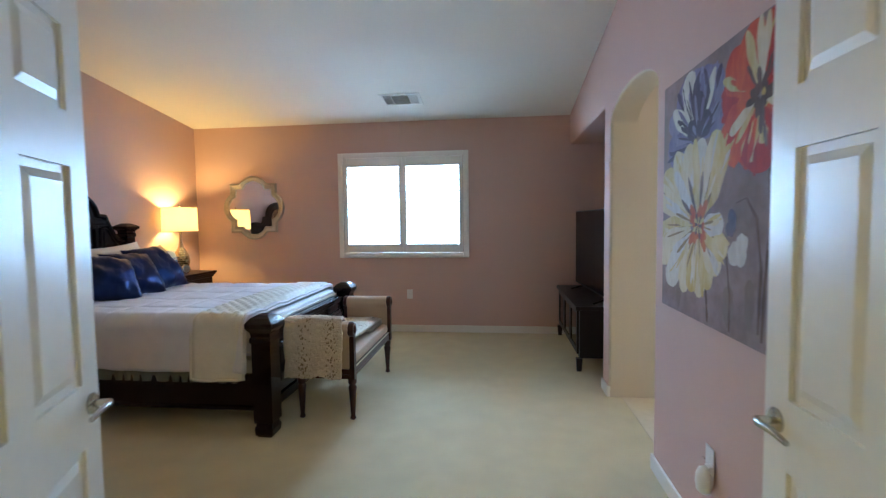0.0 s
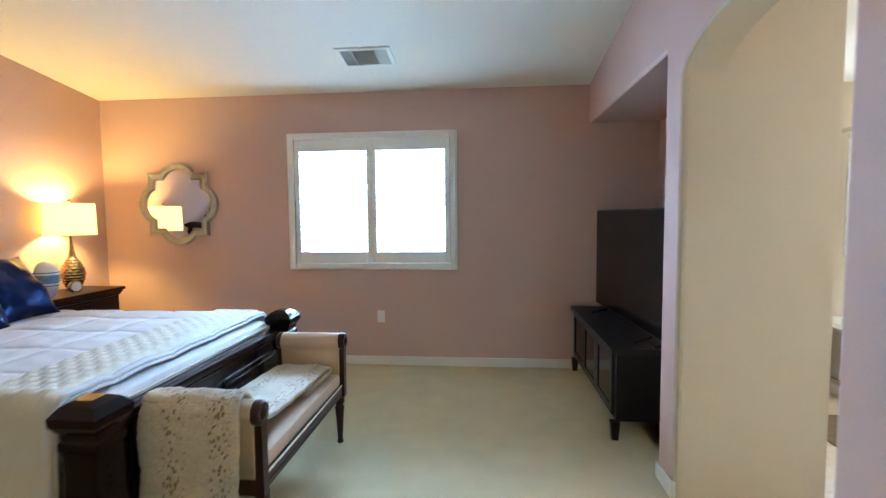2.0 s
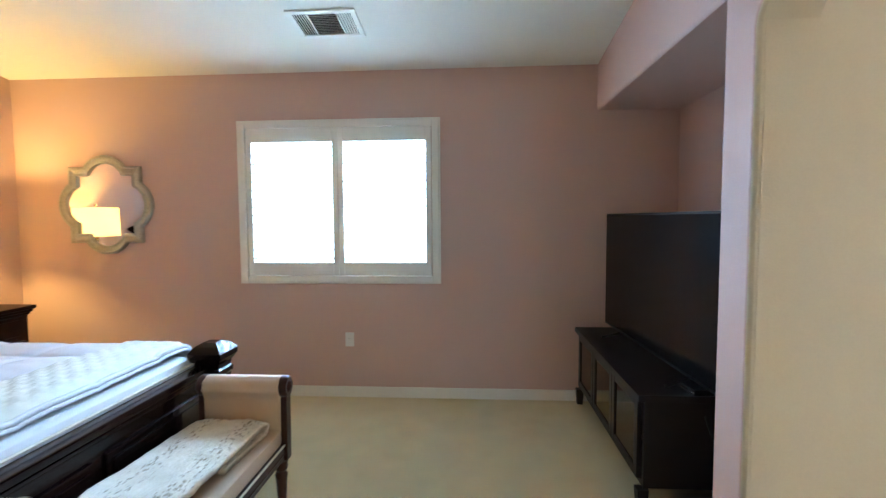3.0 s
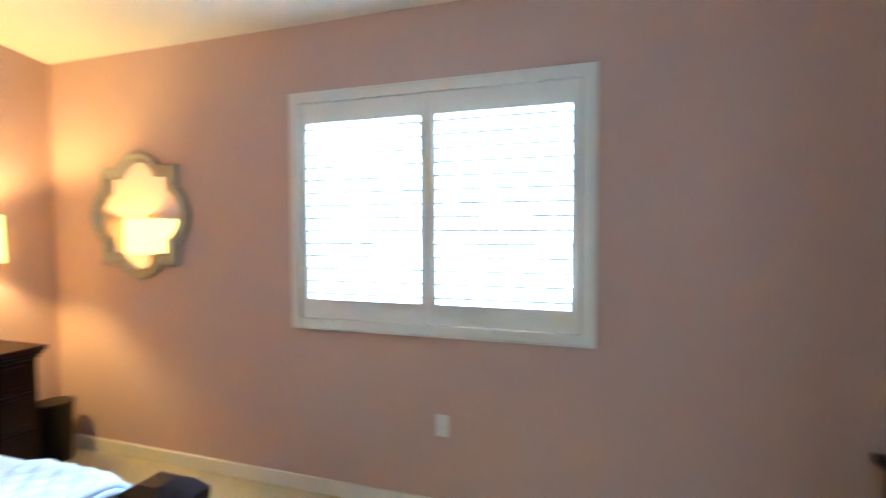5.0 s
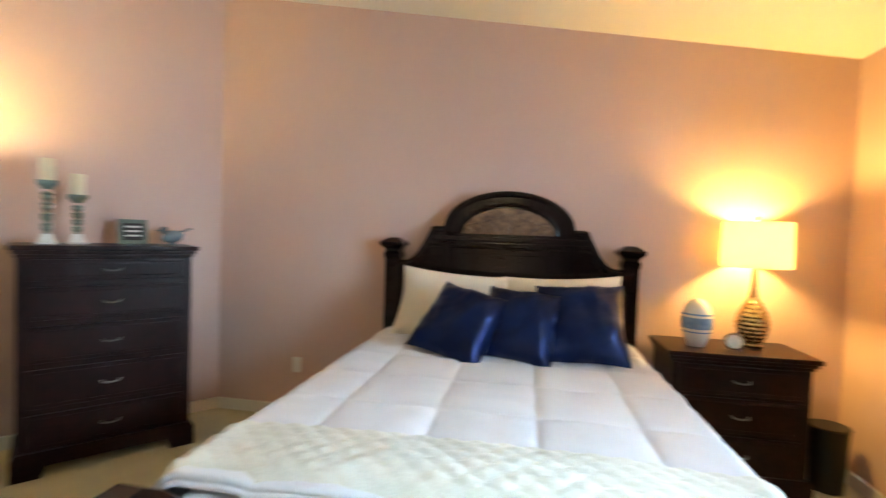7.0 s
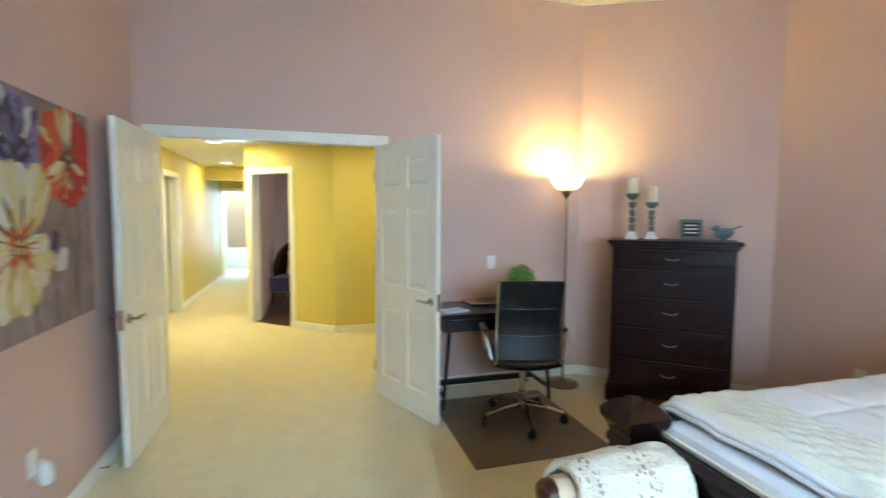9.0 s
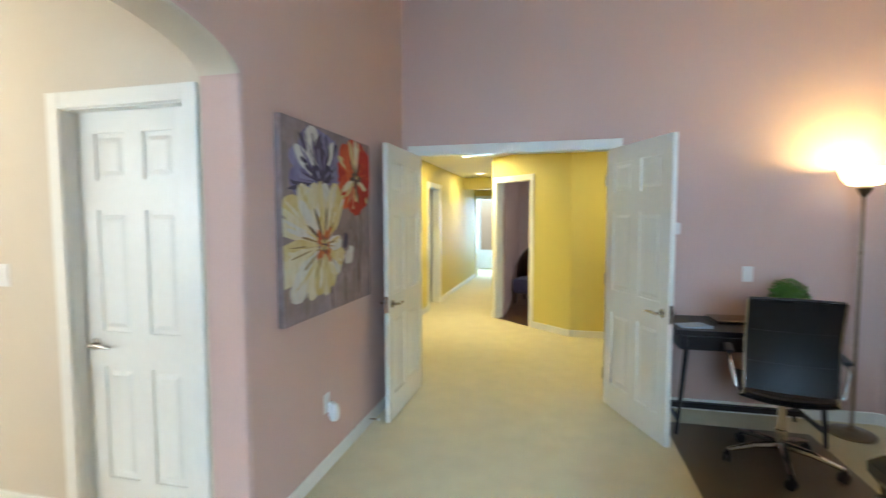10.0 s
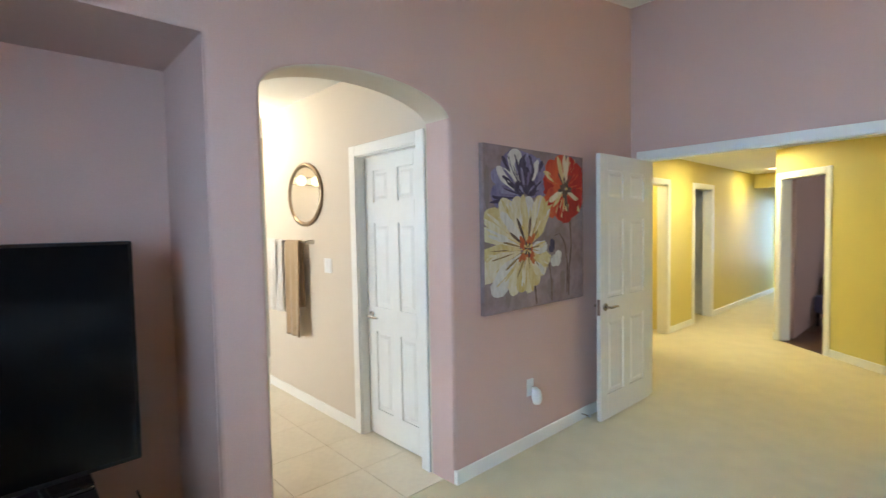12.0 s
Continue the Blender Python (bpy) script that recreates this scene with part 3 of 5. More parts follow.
# ---- doors ----
def panel_door(name, at, width, label, height=2.04, handle=True, hand=1):
    """A six-panel door: hinge edge at x = 0, running to x = width, 36 mm thick about y = 0."""
    d = thing(name, at, label, "door", kind="structure")
    t, st = 0.018, 0.105
    mid = (width - st) / 2, (width + st) / 2
    rails = ((0.0, 0.20), (0.775, 0.95), (1.55, 1.695), (1.92, height))
    bm = boxes(((0.0, -t, 0.012), (st, t, height)), ((width - st, -t, 0.012), (width, t, height)), bevel=0.003)
    for a, b in rails:
        box(bm, (st, -t, max(a, 0.012)), (width - st, t, b))
    for (_, a), (b, _) in zip(rails, rails[1:]):
        box(bm, (mid[0], -t, a), (mid[1], t, b))
    part("door_frame", bm, TRIM, d)
    for x0, x1 in ((st, mid[0]), (mid[1], width - st)):
        for (_, a), (b, _) in zip(rails, rails[1:]):
            bm = bmesh.new()
            box(bm, (x0, -0.007, a), (x1, 0.007, b))
            for s in (-1, 1):
                lo, hi = [], []
                for (px, pz) in ((x0 + 0.022, a + 0.022), (x1 - 0.022, a + 0.022), (x1 - 0.022, b - 0.022), (x0 + 0.022, b - 0.022)):
                    lo.append(bm.verts.new((px, s * 0.0072, pz)))
                    cx, cz = (x0 + x1) / 2, (a + b) / 2
                    hi.append(bm.verts.new((px + math.copysign(0.022, cx - px), s * 0.0155, pz + math.copysign(0.022, cz - pz))))
                for i in range(4):
                    bm.faces.new((lo[i], lo[(i + 1) % 4], hi[(i + 1) % 4], hi[i]))
                bm.faces.new(hi)
            bmesh.ops.recalc_face_normals(bm, faces=bm.faces)
            part("panel", bm, TRIM, d, smooth=0)
    if handle:
        for s in (-1, 1):
            hx = width - 0.06
            h = part("lever_handle", tube([(hx, s * 0.03, 0.885), (hx, s * 0.065, 0.885), (hx - 0.02, s * 0.07, 0.885), (hx - 0.07, s * 0.068, 0.888), (hx - 0.125, s * 0.064, 0.881)], [0.010, 0.010, 0.011, 0.010, 0.007], 12), NICKEL, d, "satin nickel lever handle")
            rose = lathe([(0.030, 0.0), (0.031, 0.006), (0.026, 0.012), (0.012, 0.014)], 24)
            part("rose", rose, NICKEL, h, at=pose(hx, s * t, 0.885, -90 * s, 0, 0))
        part("latch_plate", boxes(((width - 0.001, -0.012, 0.825), (width + 0.0015, 0.012, 0.945))), NICKEL, d, "nickel latch plate")
    for z in (0.25, 1.02, 1.80):
        part("hinge", lathe([(0.007, -0.045), (0.007, 0.045)], 10), NICKEL, d, at=pose(-0.004, -0.02, z))
    return d


panel_door("door_1", pose(0.85, 0.86, 0, 0, 0, 89.2), 0.80, "white six-panel door leaf, open against the painting wall")
panel_door("door_2", pose(-0.722, 0.866, 0, 0, 0, 113.5), 0.80, "white six-panel door leaf, open beside the desk")
panel_door("door_3", pose(1.30, 2.965, 0, 0, 0, 0), 0.67, "white six-panel bathroom closet door, closed")


# ---- bed ----
def bed():
    """A panelled bed with its head against the west wall; x from the wall, y across."""
    b = thing("bed", pose(-3.74, 4.065, 0), "dark espresso carved wooden panel bed with arched headboard", "bed")
    def crest(s):
        s = abs(s)
        if s < 0.42:
            return 1.50 + 0.252 * math.sqrt(max(0.0, 1 - (s / 0.43) ** 2))
        if s < 0.53:
            return 1.50
        return 1.25 + 0.22 * (1 - math.sin(min(1, (s - 0.53) / 0.21) * math.pi / 2)) ** 1.3
    ys = [-0.75 + 1.5 * i / 90 for i in range(91)]
    part("headboard", prism([(-0.75, 0.25)] + [(y, crest(y)) for y in ys] + [(0.75, 0.25)], 0.03, 0.075, "x"), DARKWOOD, b, smooth=30)
    part("crest_moulding", tube([(0.083, y, crest(y) - 0.02) for y in ys], 0.020, 10), DARKWOOD, b)
    part("crest_moulding", tube([(0.082, 0.335 * math.cos(a), 1.452 + 0.205 * math.sin(a)) for a in [math.pi * i / 40 for i in range(41)]], 0.012, 8), DARKWOOD, b)
    part("crest_moulding", boxes(((0.07, -0.52, 1.405), (0.10, 0.52, 1.44)), ((0.07, -0.56, 1.38), (0.09, 0.56, 1.403)), bevel=0.006), DARKWOOD, b)
    # carved lunette: a half-round field of leaf scrolls
    part("carved_lunette", prism([(0.31 * math.cos(math.pi * i / 30), 1.455 + 0.18 * math.sin(math.pi * i / 30)) for i in range(31)], 0.07, 0.08, "x"), CARVED, b, "bronzed carved leaf insert")
    for i in range(-3, 4):
        c = Vector((0.084, 0.082 * i, 1.468))
        pts = [c + Vector((0.004, (0.05 + 0.02 * abs(i)) * math.sin(t * 4.2) * (1 if i >= 0 else -1) * t, (0.155 - 0.028 * abs(i)) * t)) for t in [k / 14 for k in range(15)]]
        part("carved_scroll", tube(pts, [0.012 * (1 - 0.6 * k / 14) for k in range(15)], 7), CARVED, b)
    def moulding(ring, width):
        part("panel_moulding", tube([(0.079, y, z) for y, z in ring + ring[:1]], width, 8), DARKWOOD, b)
    part("raised_panel", boxes(((0.072, -0.33, 0.64), (0.084, 0.33, 1.315)), bevel=0.006), DARKWOOD, b)
    moulding([(-0.39, 0.60), (0.39, 0.60), (0.39, 1.36), (-0.39, 1.36)], 0.013)
    for s in (-1, 1):
        top = [0.46 + 0.24 * k / 10 for k in range(11)]
        moulding([(s * 0.46, 0.60)] + [(s * y, min(1.36, crest(y) - 0.075)) for y in top] + [(s * 0.70, 0.60)], 0.013)
        part("raised_panel", prism([(s * 0.50, 0.64)] + [(s * y, min(1.32, crest(y) - 0.12)) for y in (0.50, 0.54, 0.58, 0.62, 0.66)] + [(s * 0.66, 0.64)], 0.072, 0.082, "x"), DARKWOOD, b)
    for s in (-1, 1):
        part("head_post", square_turned([(0.058, 0.0), (0.058, 0.10), (0.052, 0.11), (0.052, 1.26), (0.060, 1.27), (0.060, 1.30), (0.052, 1.31), (0.056, 1.33), (0.084, 1.355), (0.084, 1.375), (0.060, 1.392), (0.03, 1.408)], (0.06, s * 0.80, 0)), DARKWOOD, b, smooth=20)
        part("foot_post", square_turned([(0.044, 0.0), (0.058, 0.02), (0.062, 0.06), (0.052, 0.09), (0.064, 0.10), (0.064, 0.62), (0.072, 0.63), (0.072, 0.655), (0.064, 0.665), (0.068, 0.69), (0.090, 0.722), (0.092, 0.752), (0.066, 0.785), (0.035, 0.802)], (2.38, s * 0.812, 0)), DARKWOOD, b, smooth=20)
        part("side_rail", boxes(((0.10, s * 0.80 - 0.018, 0.16), (2.30, s * 0.80 + 0.018, 0.40)), ((0.10, s * 0.80 - 0.026, 0.16), (2.30, s * 0.80 + 0.026, 0.19)), bevel=0.004), DARKWOOD, b)
    part("footboard", boxes(((2.335, -0.75, 0.16), (2.385, 0.75, 0.66)), bevel=0.004), DARKWOOD, b)
    part("foot_rail", boxes(((2.315, -0.745, 0.655), (2.405, 0.745, 0.69)), ((2.325, -0.745, 0.63), (2.398, 0.745, 0.657)), bevel=0.008), DARKWOOD, b)
    part("foot_rail", boxes(((2.325, -0.745, 0.15), (2.40, 0.745, 0.22)), bevel=0.008), DARKWOOD, b)
    for y0, y1 in ((-0.70, -0.03), (0.03, 0.70)):
        part("raised_panel", boxes(((2.38, y0, 0.27), (2.397, y1, 0.57)), ((2.38, y0 + 0.03, 0.30), (2.404, y1 - 0.03, 0.54)), bevel=0.006), DARKWOOD, b)
    part("slat_base", boxes(((0.10, -0.77, 0.20), (2.33, 0.77, 0.30))), BLACKWOOD, b)
    return b


bed()
mt = thing("mattress", pose(-3.65, 4.065, 0.30), "white mattress and box spring on the bed base", "mattress")
part("box_spring", boxes(((0.0, -0.765, 0.0), (2.215, 0.765, 0.19)), bevel=0.03), CREAM, mt, "cream box spring")
part("mattress_body", boxes(((0.0, -0.77, 0.195), (2.22, 0.77, 0.44)), bevel=0.05), COMFORTER, mt)
for z in (0.235, 0.40):
    part("piping", tube([(0.03, -0.772, z), (2.19, -0.772, z), (2.222, -0.74, z), (2.222, 0.74, z), (2.19, 0.772, z), (0.03, 0.772, z)], 0.006, 6), CREAM, mt, "corded edge piping")


def drape(x0, x1, half, top, low, radius, puff, name, mat, label, category, fringe=0.0, lows=None, thick=0.02, nx=70, seed=0.0):
    """A cover laid over the bed: flat on top, rounded at the sides and hanging to low."""
    arc = math.pi / 2 * radius
    flat, drop = 2 * (half - radius), top - radius - low
    total = flat + 2 * arc + 2 * drop
    def f(u, v):
        x = x0 + (x1 - x0) * u
        d = (v - 0.5) * total
        s, a = math.copysign(1, d), abs(d)
        if a <= flat / 2:
            p, n = Vector((x, d, top)), Vector((0, 0, 1))
        elif a <= flat / 2 + arc:
            th = (a - flat / 2) / radius
            p = Vector((x, s * (flat / 2 + radius * math.sin(th)), top - radius + radius * math.cos(th)))
            n = Vector((0, s * math.sin(th), math.cos(th)))
        else:
            k = a - flat / 2 - arc
            p = Vector((x, s * (half + 0.012 * math.sin(x * 9 + seed) * k / max(drop, 0.01) + 0.03 * k), top - radius - k))
            n = Vector((0, s, 0))
        return p + n * puff(x, d) + Vector((0, 0, fringe * noise.noise(Vector((x * 6, s * 2.0, seed))) if a > flat / 2 + arc + drop * 0.9 else 0))
    whole = thing(name, pose(0, 4.065, 0), label, category)
    ob = part("cover", sheet(nx, 150, f), mat, whole, smooth=80)
    sol = ob.modifiers.new("cloth", "SOLIDIFY")
    sol.thickness, sol.offset = thick, -1
    for v in (0.0, 1.0):
        part("hem", tube([f(k / 60, v) for k in range(61)], thick * 0.42, 8), mat, whole)
    for u in (0.0, 1.0):
        part("edge_binding", tube([f(u, k / 90) - Vector((0, 0, thick * 0.35)) for k in range(91)], thick * 0.45, 8), mat, whole)
    return whole


def boxed(x, d):
    """Stitched squares with soft wrinkles."""
    c = 0.365
    a, b = abs(((x + 3.6) / c) % 1 - 0.5) * 2, abs((d / c + 0.5) % 1 - 0.5) * 2
    seam = max(a, b)
    side = max(0.0, min(1.0, (abs(d) - 0.80) / 0.08))
    w = (1 - 0.6 * side) * noise.noise(Vector((x * 4, d * 4, 1.0))) * 0.008 + noise.noise(Vector((x * 11, d * 11, 4.0))) * 0.004
    return 0.011 * (1 - a ** 6) * (1 - b ** 6) * (1 - 0.8 * side) - 0.0015 * max(0.0, seam - 0.9) * 10 * (1 - side) + w


def diamonds(x, d):
    c = 0.085
    a, b = abs(((x + d) / c) % 1 - 0.5) * 2, abs(((x - d) / c) % 1 - 0.5) * 2
    rim = max(0.0, min(1.0, (x + 1.86) / 0.04, (-1.505 - x) / 0.04))
    fade = 1 - max(0.0, min(1.0, (abs(d) - 0.80) / 0.08)) * 0.85
    return 0.009 * (1 - max(a, b) ** 3) * fade * rim - 0.016 * (1 - rim) + 0.006 * fade * noise.noise(Vector((x * 5, d * 4, 7.0))) + 0.03 * max(0.0, 1 - (abs(d) / 0.72) ** 2) * math.sin(max(0, min(1, (x + 1.86) / 0.36)) * math.pi) ** 0.6


drape(-3.62, -1.49, 0.825, 0.765, 0.42, 0.07, boxed, "comforter", COMFORTER, "white box-stitched comforter spread over the bed", "comforter", 0.012, seed=2.0, nx=130)
drape(-1.86, -1.505, 0.855, 0.80, 0.375, 0.085, diamonds, "quilt", QUILT, "ivory diamond-stitched quilt folded across the bed's foot", "quilt", 0.010, seed=5.0, nx=60)

for y, turn, tilt, w in ((3.72, 4, -24, 0.74), (4.44, -3, -24, 0.74)):
    solo("sleeping_pillow", pillow(w, 0.47, 0.19, y), CREAM, pose(-3.30, y, 0.775, 0, 0, 90) @ pose(0, 0, 0, tilt, 0, 0) @ pose(0, 0, 0, 0, turn, 0), "cream cotton sleeping pillow leaning on the headboard", "pillow", "pillows on the bed")
for x, y, turn, lean, yaw, s in ((-2.87, 3.75, 13, -42, 74, 0.47), (-2.90, 4.12, 5, -38, 79, 0.45), (-2.93, 4.50, -4, -36, 84, 0.49)):
    solo("throw_pillow", pillow(s, s, 0.21, x * y, 0.020), SATIN, pose(x, y, 0.782, 0, 0, yaw) @ pose(0, 0, 0, lean, 0, 0) @ pose(0, 0, 0, 0, turn, 0), "royal blue satin throw pillow propped on the bed", "pillow", "pillows on the bed")


def dust_ruffle(side):
    """Gathered cloth hanging between the cover and the side rail."""
    ob = solo("bed_skirt", sheet(420, 4, lambda u, v: Vector((-3.55 + 2.0 * u, side * (0.822 + 0.007 * math.sin(u * 150 + 2 * math.sin(u * 31)) * v), 0.44 - 0.10 * v))), SKIRT, pose(0, 4.065, 0), "grey-green gathered bed skirt under the comforter", "bed skirt", smooth=80)
    ob.modifiers.new("cloth", "SOLIDIFY").thickness = 0.006


dust_ruffle(-1)
dust_ruffle(1)


# ---- bench and throw ----
def bench():
    """A backless bench with two upholstered roll arms; x across, y along from its middle."""
    b = thing("bench", pose(-1.06, 4.065, 0), "tan upholstered bench with mahogany frame and roll arms", "bench")
    part("seat_rail", boxes(((-0.20, -0.57, 0.30), (0.20, 0.57, 0.37)), ((-0.205, -0.575, 0.325), (0.205, 0.575, 0.335)), bevel=0.005), BENCHWOOD, b)
    part("seat_cushion", boxes(((-0.195, -0.535, 0.37), (0.195, 0.535, 0.45)), bevel=0.025), UPHOLSTERY, b)
    part("piping", boxes(((0.198, -0.53, 0.366), (0.206, 0.53, 0.376)), bevel=0.003), CREAM, b, "pale trim piping")
    for s in (-1, 1):
        prof = [(s * 0.525, 0.37), (s * 0.52, 0.60), (s * 0.50, 0.64), (s * 0.51, 0.685), (s * 0.55, 0.705), (s * 0.60, 0.695), (s * 0.62, 0.655), (s * 0.60, 0.615), (s * 0.585, 0.59), (s * 0.575, 0.37)]
        ob = part("arm", prism(prof, -0.19, 0.19, "x"), UPHOLSTERY, b)
        bev = ob.modifiers.new("soft", "BEVEL")
        bev.width, bev.segments, bev.angle_limit = 0.012, 3, radians(20)
        for x in (-0.20, 0.20):
            post = prism([(s * 0.528, 0.30), (s * 0.53, 0.60), (s * 0.545, 0.63), (s * 0.57, 0.63), (s * 0.58, 0.60), (s * 0.572, 0.30)], x - 0.018, x + 0.018, "x")
            ap = part("arm_post", post, BENCHWOOD, b)
            part("scroll", lathe([(0.047, -0.02), (0.052, -0.012), (0.052, 0.012), (0.044, 0.022), (0.03, 0.022), (0.022, 0.03), (0.004, 0.034)], 20), BENCHWOOD, ap, at=pose(x, s * 0.56, 0.652, 0, 90 if x > 0 else -90, 0))
            part("leg", lathe([(0.014, 0.0), (0.022, 0.01), (0.015, 0.03), (0.017, 0.05), (0.026, 0.20), (0.030, 0.235), (0.022, 0.25), (0.031, 0.265), (0.031, 0.30)], 14, (x * 0.93, s * 0.525, 0)), BENCHWOOD, b)
    return b


bench()


def throw():
    """Spotted fur laid along the seat, over the southern arm and down outside it."""
    path = [(0.10, 0.472), (0.28, 0.468), (0.44, 0.466), (0.475, 0.482), (0.45, 0.502), (0.30, 0.506), (0.10, 0.510), (-0.12, 0.514), (-0.30, 0.525), (-0.40, 0.55), (-0.455, 0.60), (-0.478, 0.66), (-0.50, 0.702), (-0.55, 0.722), (-0.605, 0.714), (-0.638, 0.68), (-0.650, 0.62), (-0.650, 0.55), (-0.652, 0.48), (-0.655, 0.41), (-0.658, 0.335)]
    def f(u, v):
        k = v * (len(path) - 1)
        i = min(int(k), len(path) - 2)
        t = k - i
        y, z = (path[i][0] * (1 - t) + path[i + 1][0] * t, path[i][1] * (1 - t) + path[i + 1][1] * t)
        over = max(0.0, min(1.0, (-0.30 - y) / 0.2))
        wide = 0.34 + 0.06 * over + 0.03 * noise.noise(Vector((v * 7, 3.0, 1.0)))
        x = (u - 0.5) * wide - 0.03 - 0.02 * over + 0.012 * math.sin(v * 9)
        n = noise.noise(Vector((x * 8, y * 8, z * 8))) * 0.016 + noise.noise(Vector((x * 55, y * 55, z * 55))) * 0.006
        rim = 1 - abs(2 * u - 1) ** 6
        hem = 0.018 * noise.noise(Vector((u * 4, 2.0, 5.0))) * max(0.0, v - 0.9) * 10
        return Vector((x, y + (n if v > 0.72 else 0) - 0.012 * over * rim, z + 0.006 * rim + hem + (abs(n) if v < 0.72 else 0)))
    ob = solo("throw_blanket", sheet(52, 190, f), FUR, pose(-1.06, 4.065, 0), "cream spotted fur throw draped over the bench arm and seat", "throw blanket", smooth=80)
    sol = ob.modifiers.new("pile", "SOLIDIFY")
    sol.thickness, sol.offset = 0.024, 0.2
    return ob


throw()


# ---- nightstand and what stands on it ----
def drawer_unit(name, at, width, depth, height, rows, label, category, feet=0.10):
    """A chest: front at -y, base on z = 0; rows: (bottom, top, columns)."""
    c = thing(name, at, label, category)
    w, d = width / 2, depth / 2
    part("body", boxes(((-w, -d + 0.012, feet), (w, d, height - 0.06)), bevel=0.005), CASEWOOD, c)
    part("top", boxes(((-w - 0.035, -d - 0.03, height - 0.028), (w + 0.035, d, height)), ((-w - 0.02, -d - 0.016, height - 0.05), (w + 0.02, d, height - 0.028)), ((-w - 0.008, -d - 0.004, height - 0.07), (w + 0.008, d, height - 0.05)), bevel=0.006), CASEWOOD, c)
    plinth = prism([(-w - 0.025, 0), (-w + 0.11, 0), (-w + 0.14, feet * 0.55), (w - 0.14, feet * 0.55), (w - 0.11, 0), (w + 0.025, 0), (w + 0.025, feet), (w + 0.005, feet + 0.03), (-w - 0.005, feet + 0.03), (-w - 0.025, feet)], -d - 0.012, -d + 0.02)
    part("plinth", plinth, CASEWOOD, c)
    for s in (-1, 1):
        part("plinth_side", boxes(((s * (w + 0.025), -d + 0.02, 0), (s * (w - 0.01), d, feet)), bevel=0.004), CASEWOOD, c)
    for a, b, cols in rows:
        for i in range(cols):
            x0, x1 = -w + 0.035 + i * (2 * w - 0.07) / cols, -w + 0.035 + (i + 1) * (2 * w - 0.07) / cols
            dr = part("drawer", boxes(((x0 + 0.006, -d - 0.004, a), (x1 - 0.006, -d + 0.02, b)), ((x0 + 0.03, -d - 0.009, a + 0.022), (x1 - 0.03, -d, b - 0.022)), bevel=0.005), CASEWOOD, c)
            cx, cz = (x0 + x1) / 2, (a + b) / 2
            part("handle", tube([(cx - 0.045, -d - 0.008, cz + 0.006), (cx - 0.04, -d - 0.028, cz), (cx, -d - 0.034, cz - 0.006), (cx + 0.04, -d - 0.028, cz), (cx + 0.045, -d - 0.008, cz + 0.006)], 0.0055, 8), PEWTER, dr, "pewter drawer pull")
    return c


drawer_unit("nightstand", pose(-3.545, 5.43, 0, 0, 0, 90), 0.74, 0.42, 0.82, ((0.13, 0.34, 1), (0.36, 0.56, 1), (0.58, 0.745, 1)), "dark espresso three-drawer wooden nightstand beside the bed", "nightstand")


def table_lamp():
    t = thing("table_lamp", pose(-3.59, 5.58, 0.82), "gold mercury-glass gourd lamp with cream drum shade, lit", "lamp")
    prof = [(0.055, 0.0), (0.058, 0.012), (0.050, 0.022), (0.070, 0.06), (0.085, 0.105), (0.090, 0.145), (0.083, 0.19), (0.066, 0.23), (0.046, 0.265), (0.030, 0.30), (0.020, 0.35), (0.016, 0.42), (0.014, 0.49)]
    hs, rs = [z for _, z in prof], [r for r, _ in prof]
    def gourd(u, v):
        z = 0.49 * v
        row = math.floor(z / 0.026)
        swell = max(0.0, math.sin(math.pi * (z / 0.026 - row))) * abs(math.sin(9 * 2 * math.pi * u / 2 + (row % 2) * math.pi / 2)) ** 0.7
        r = float(np.interp(z, hs, rs)) + 0.007 * swell * (0.03 < z < 0.28)
        return Vector((r * math.cos(2 * math.pi * u), r * math.sin(2 * math.pi * u), z))
    body = sheet(72, 150, gourd)
    bmesh.ops.remove_doubles(body, verts=body.verts, dist=0.0003)
    part("base", body, MERCURY, t, "dimpled gold mercury-glass gourd base", smooth=60)
    part("foot", lathe([(0.0, -0.0005), (0.060, 0.0), (0.062, 0.010), (0.056, 0.014)], 32), NICKEL, t, "metal foot ring")
    ring = bmesh.new()
    lathe([(0.192, 0.490), (0.186, 0.765), (0.183, 0.765), (0.189, 0.490)], 48, bm=ring)
    bmesh.ops.delete(ring, geom=[f for f in ring.faces if len(f.verts) > 4], context="FACES_ONLY")
    part("shade", ring, SHADE, t, "cream linen drum shade")
    part("harp", tube([(0, 0, 0.46), (0, 0, 0.78)], 0.004, 8), NICKEL, t)
    part("finial", lathe([(0.004, 0.775), (0.011, 0.782), (0.013, 0.792), (0.008, 0.802), (0.0, 0.806)], 14), MERCURY, t, "small round finial")
    for a in range(3):
        part("spider", tube([(0, 0, 0.758), (0.185 * math.cos(a * 2.1), 0.185 * math.sin(a * 2.1), 0.758)], 0.002, 6), NICKEL, t)
    part("bulb", lathe([(0.008, 0.54), (0.011, 0.56), (0.014, 0.60), (0.012, 0.62), (0.003, 0.63)], 14), BULB, t)
    return t


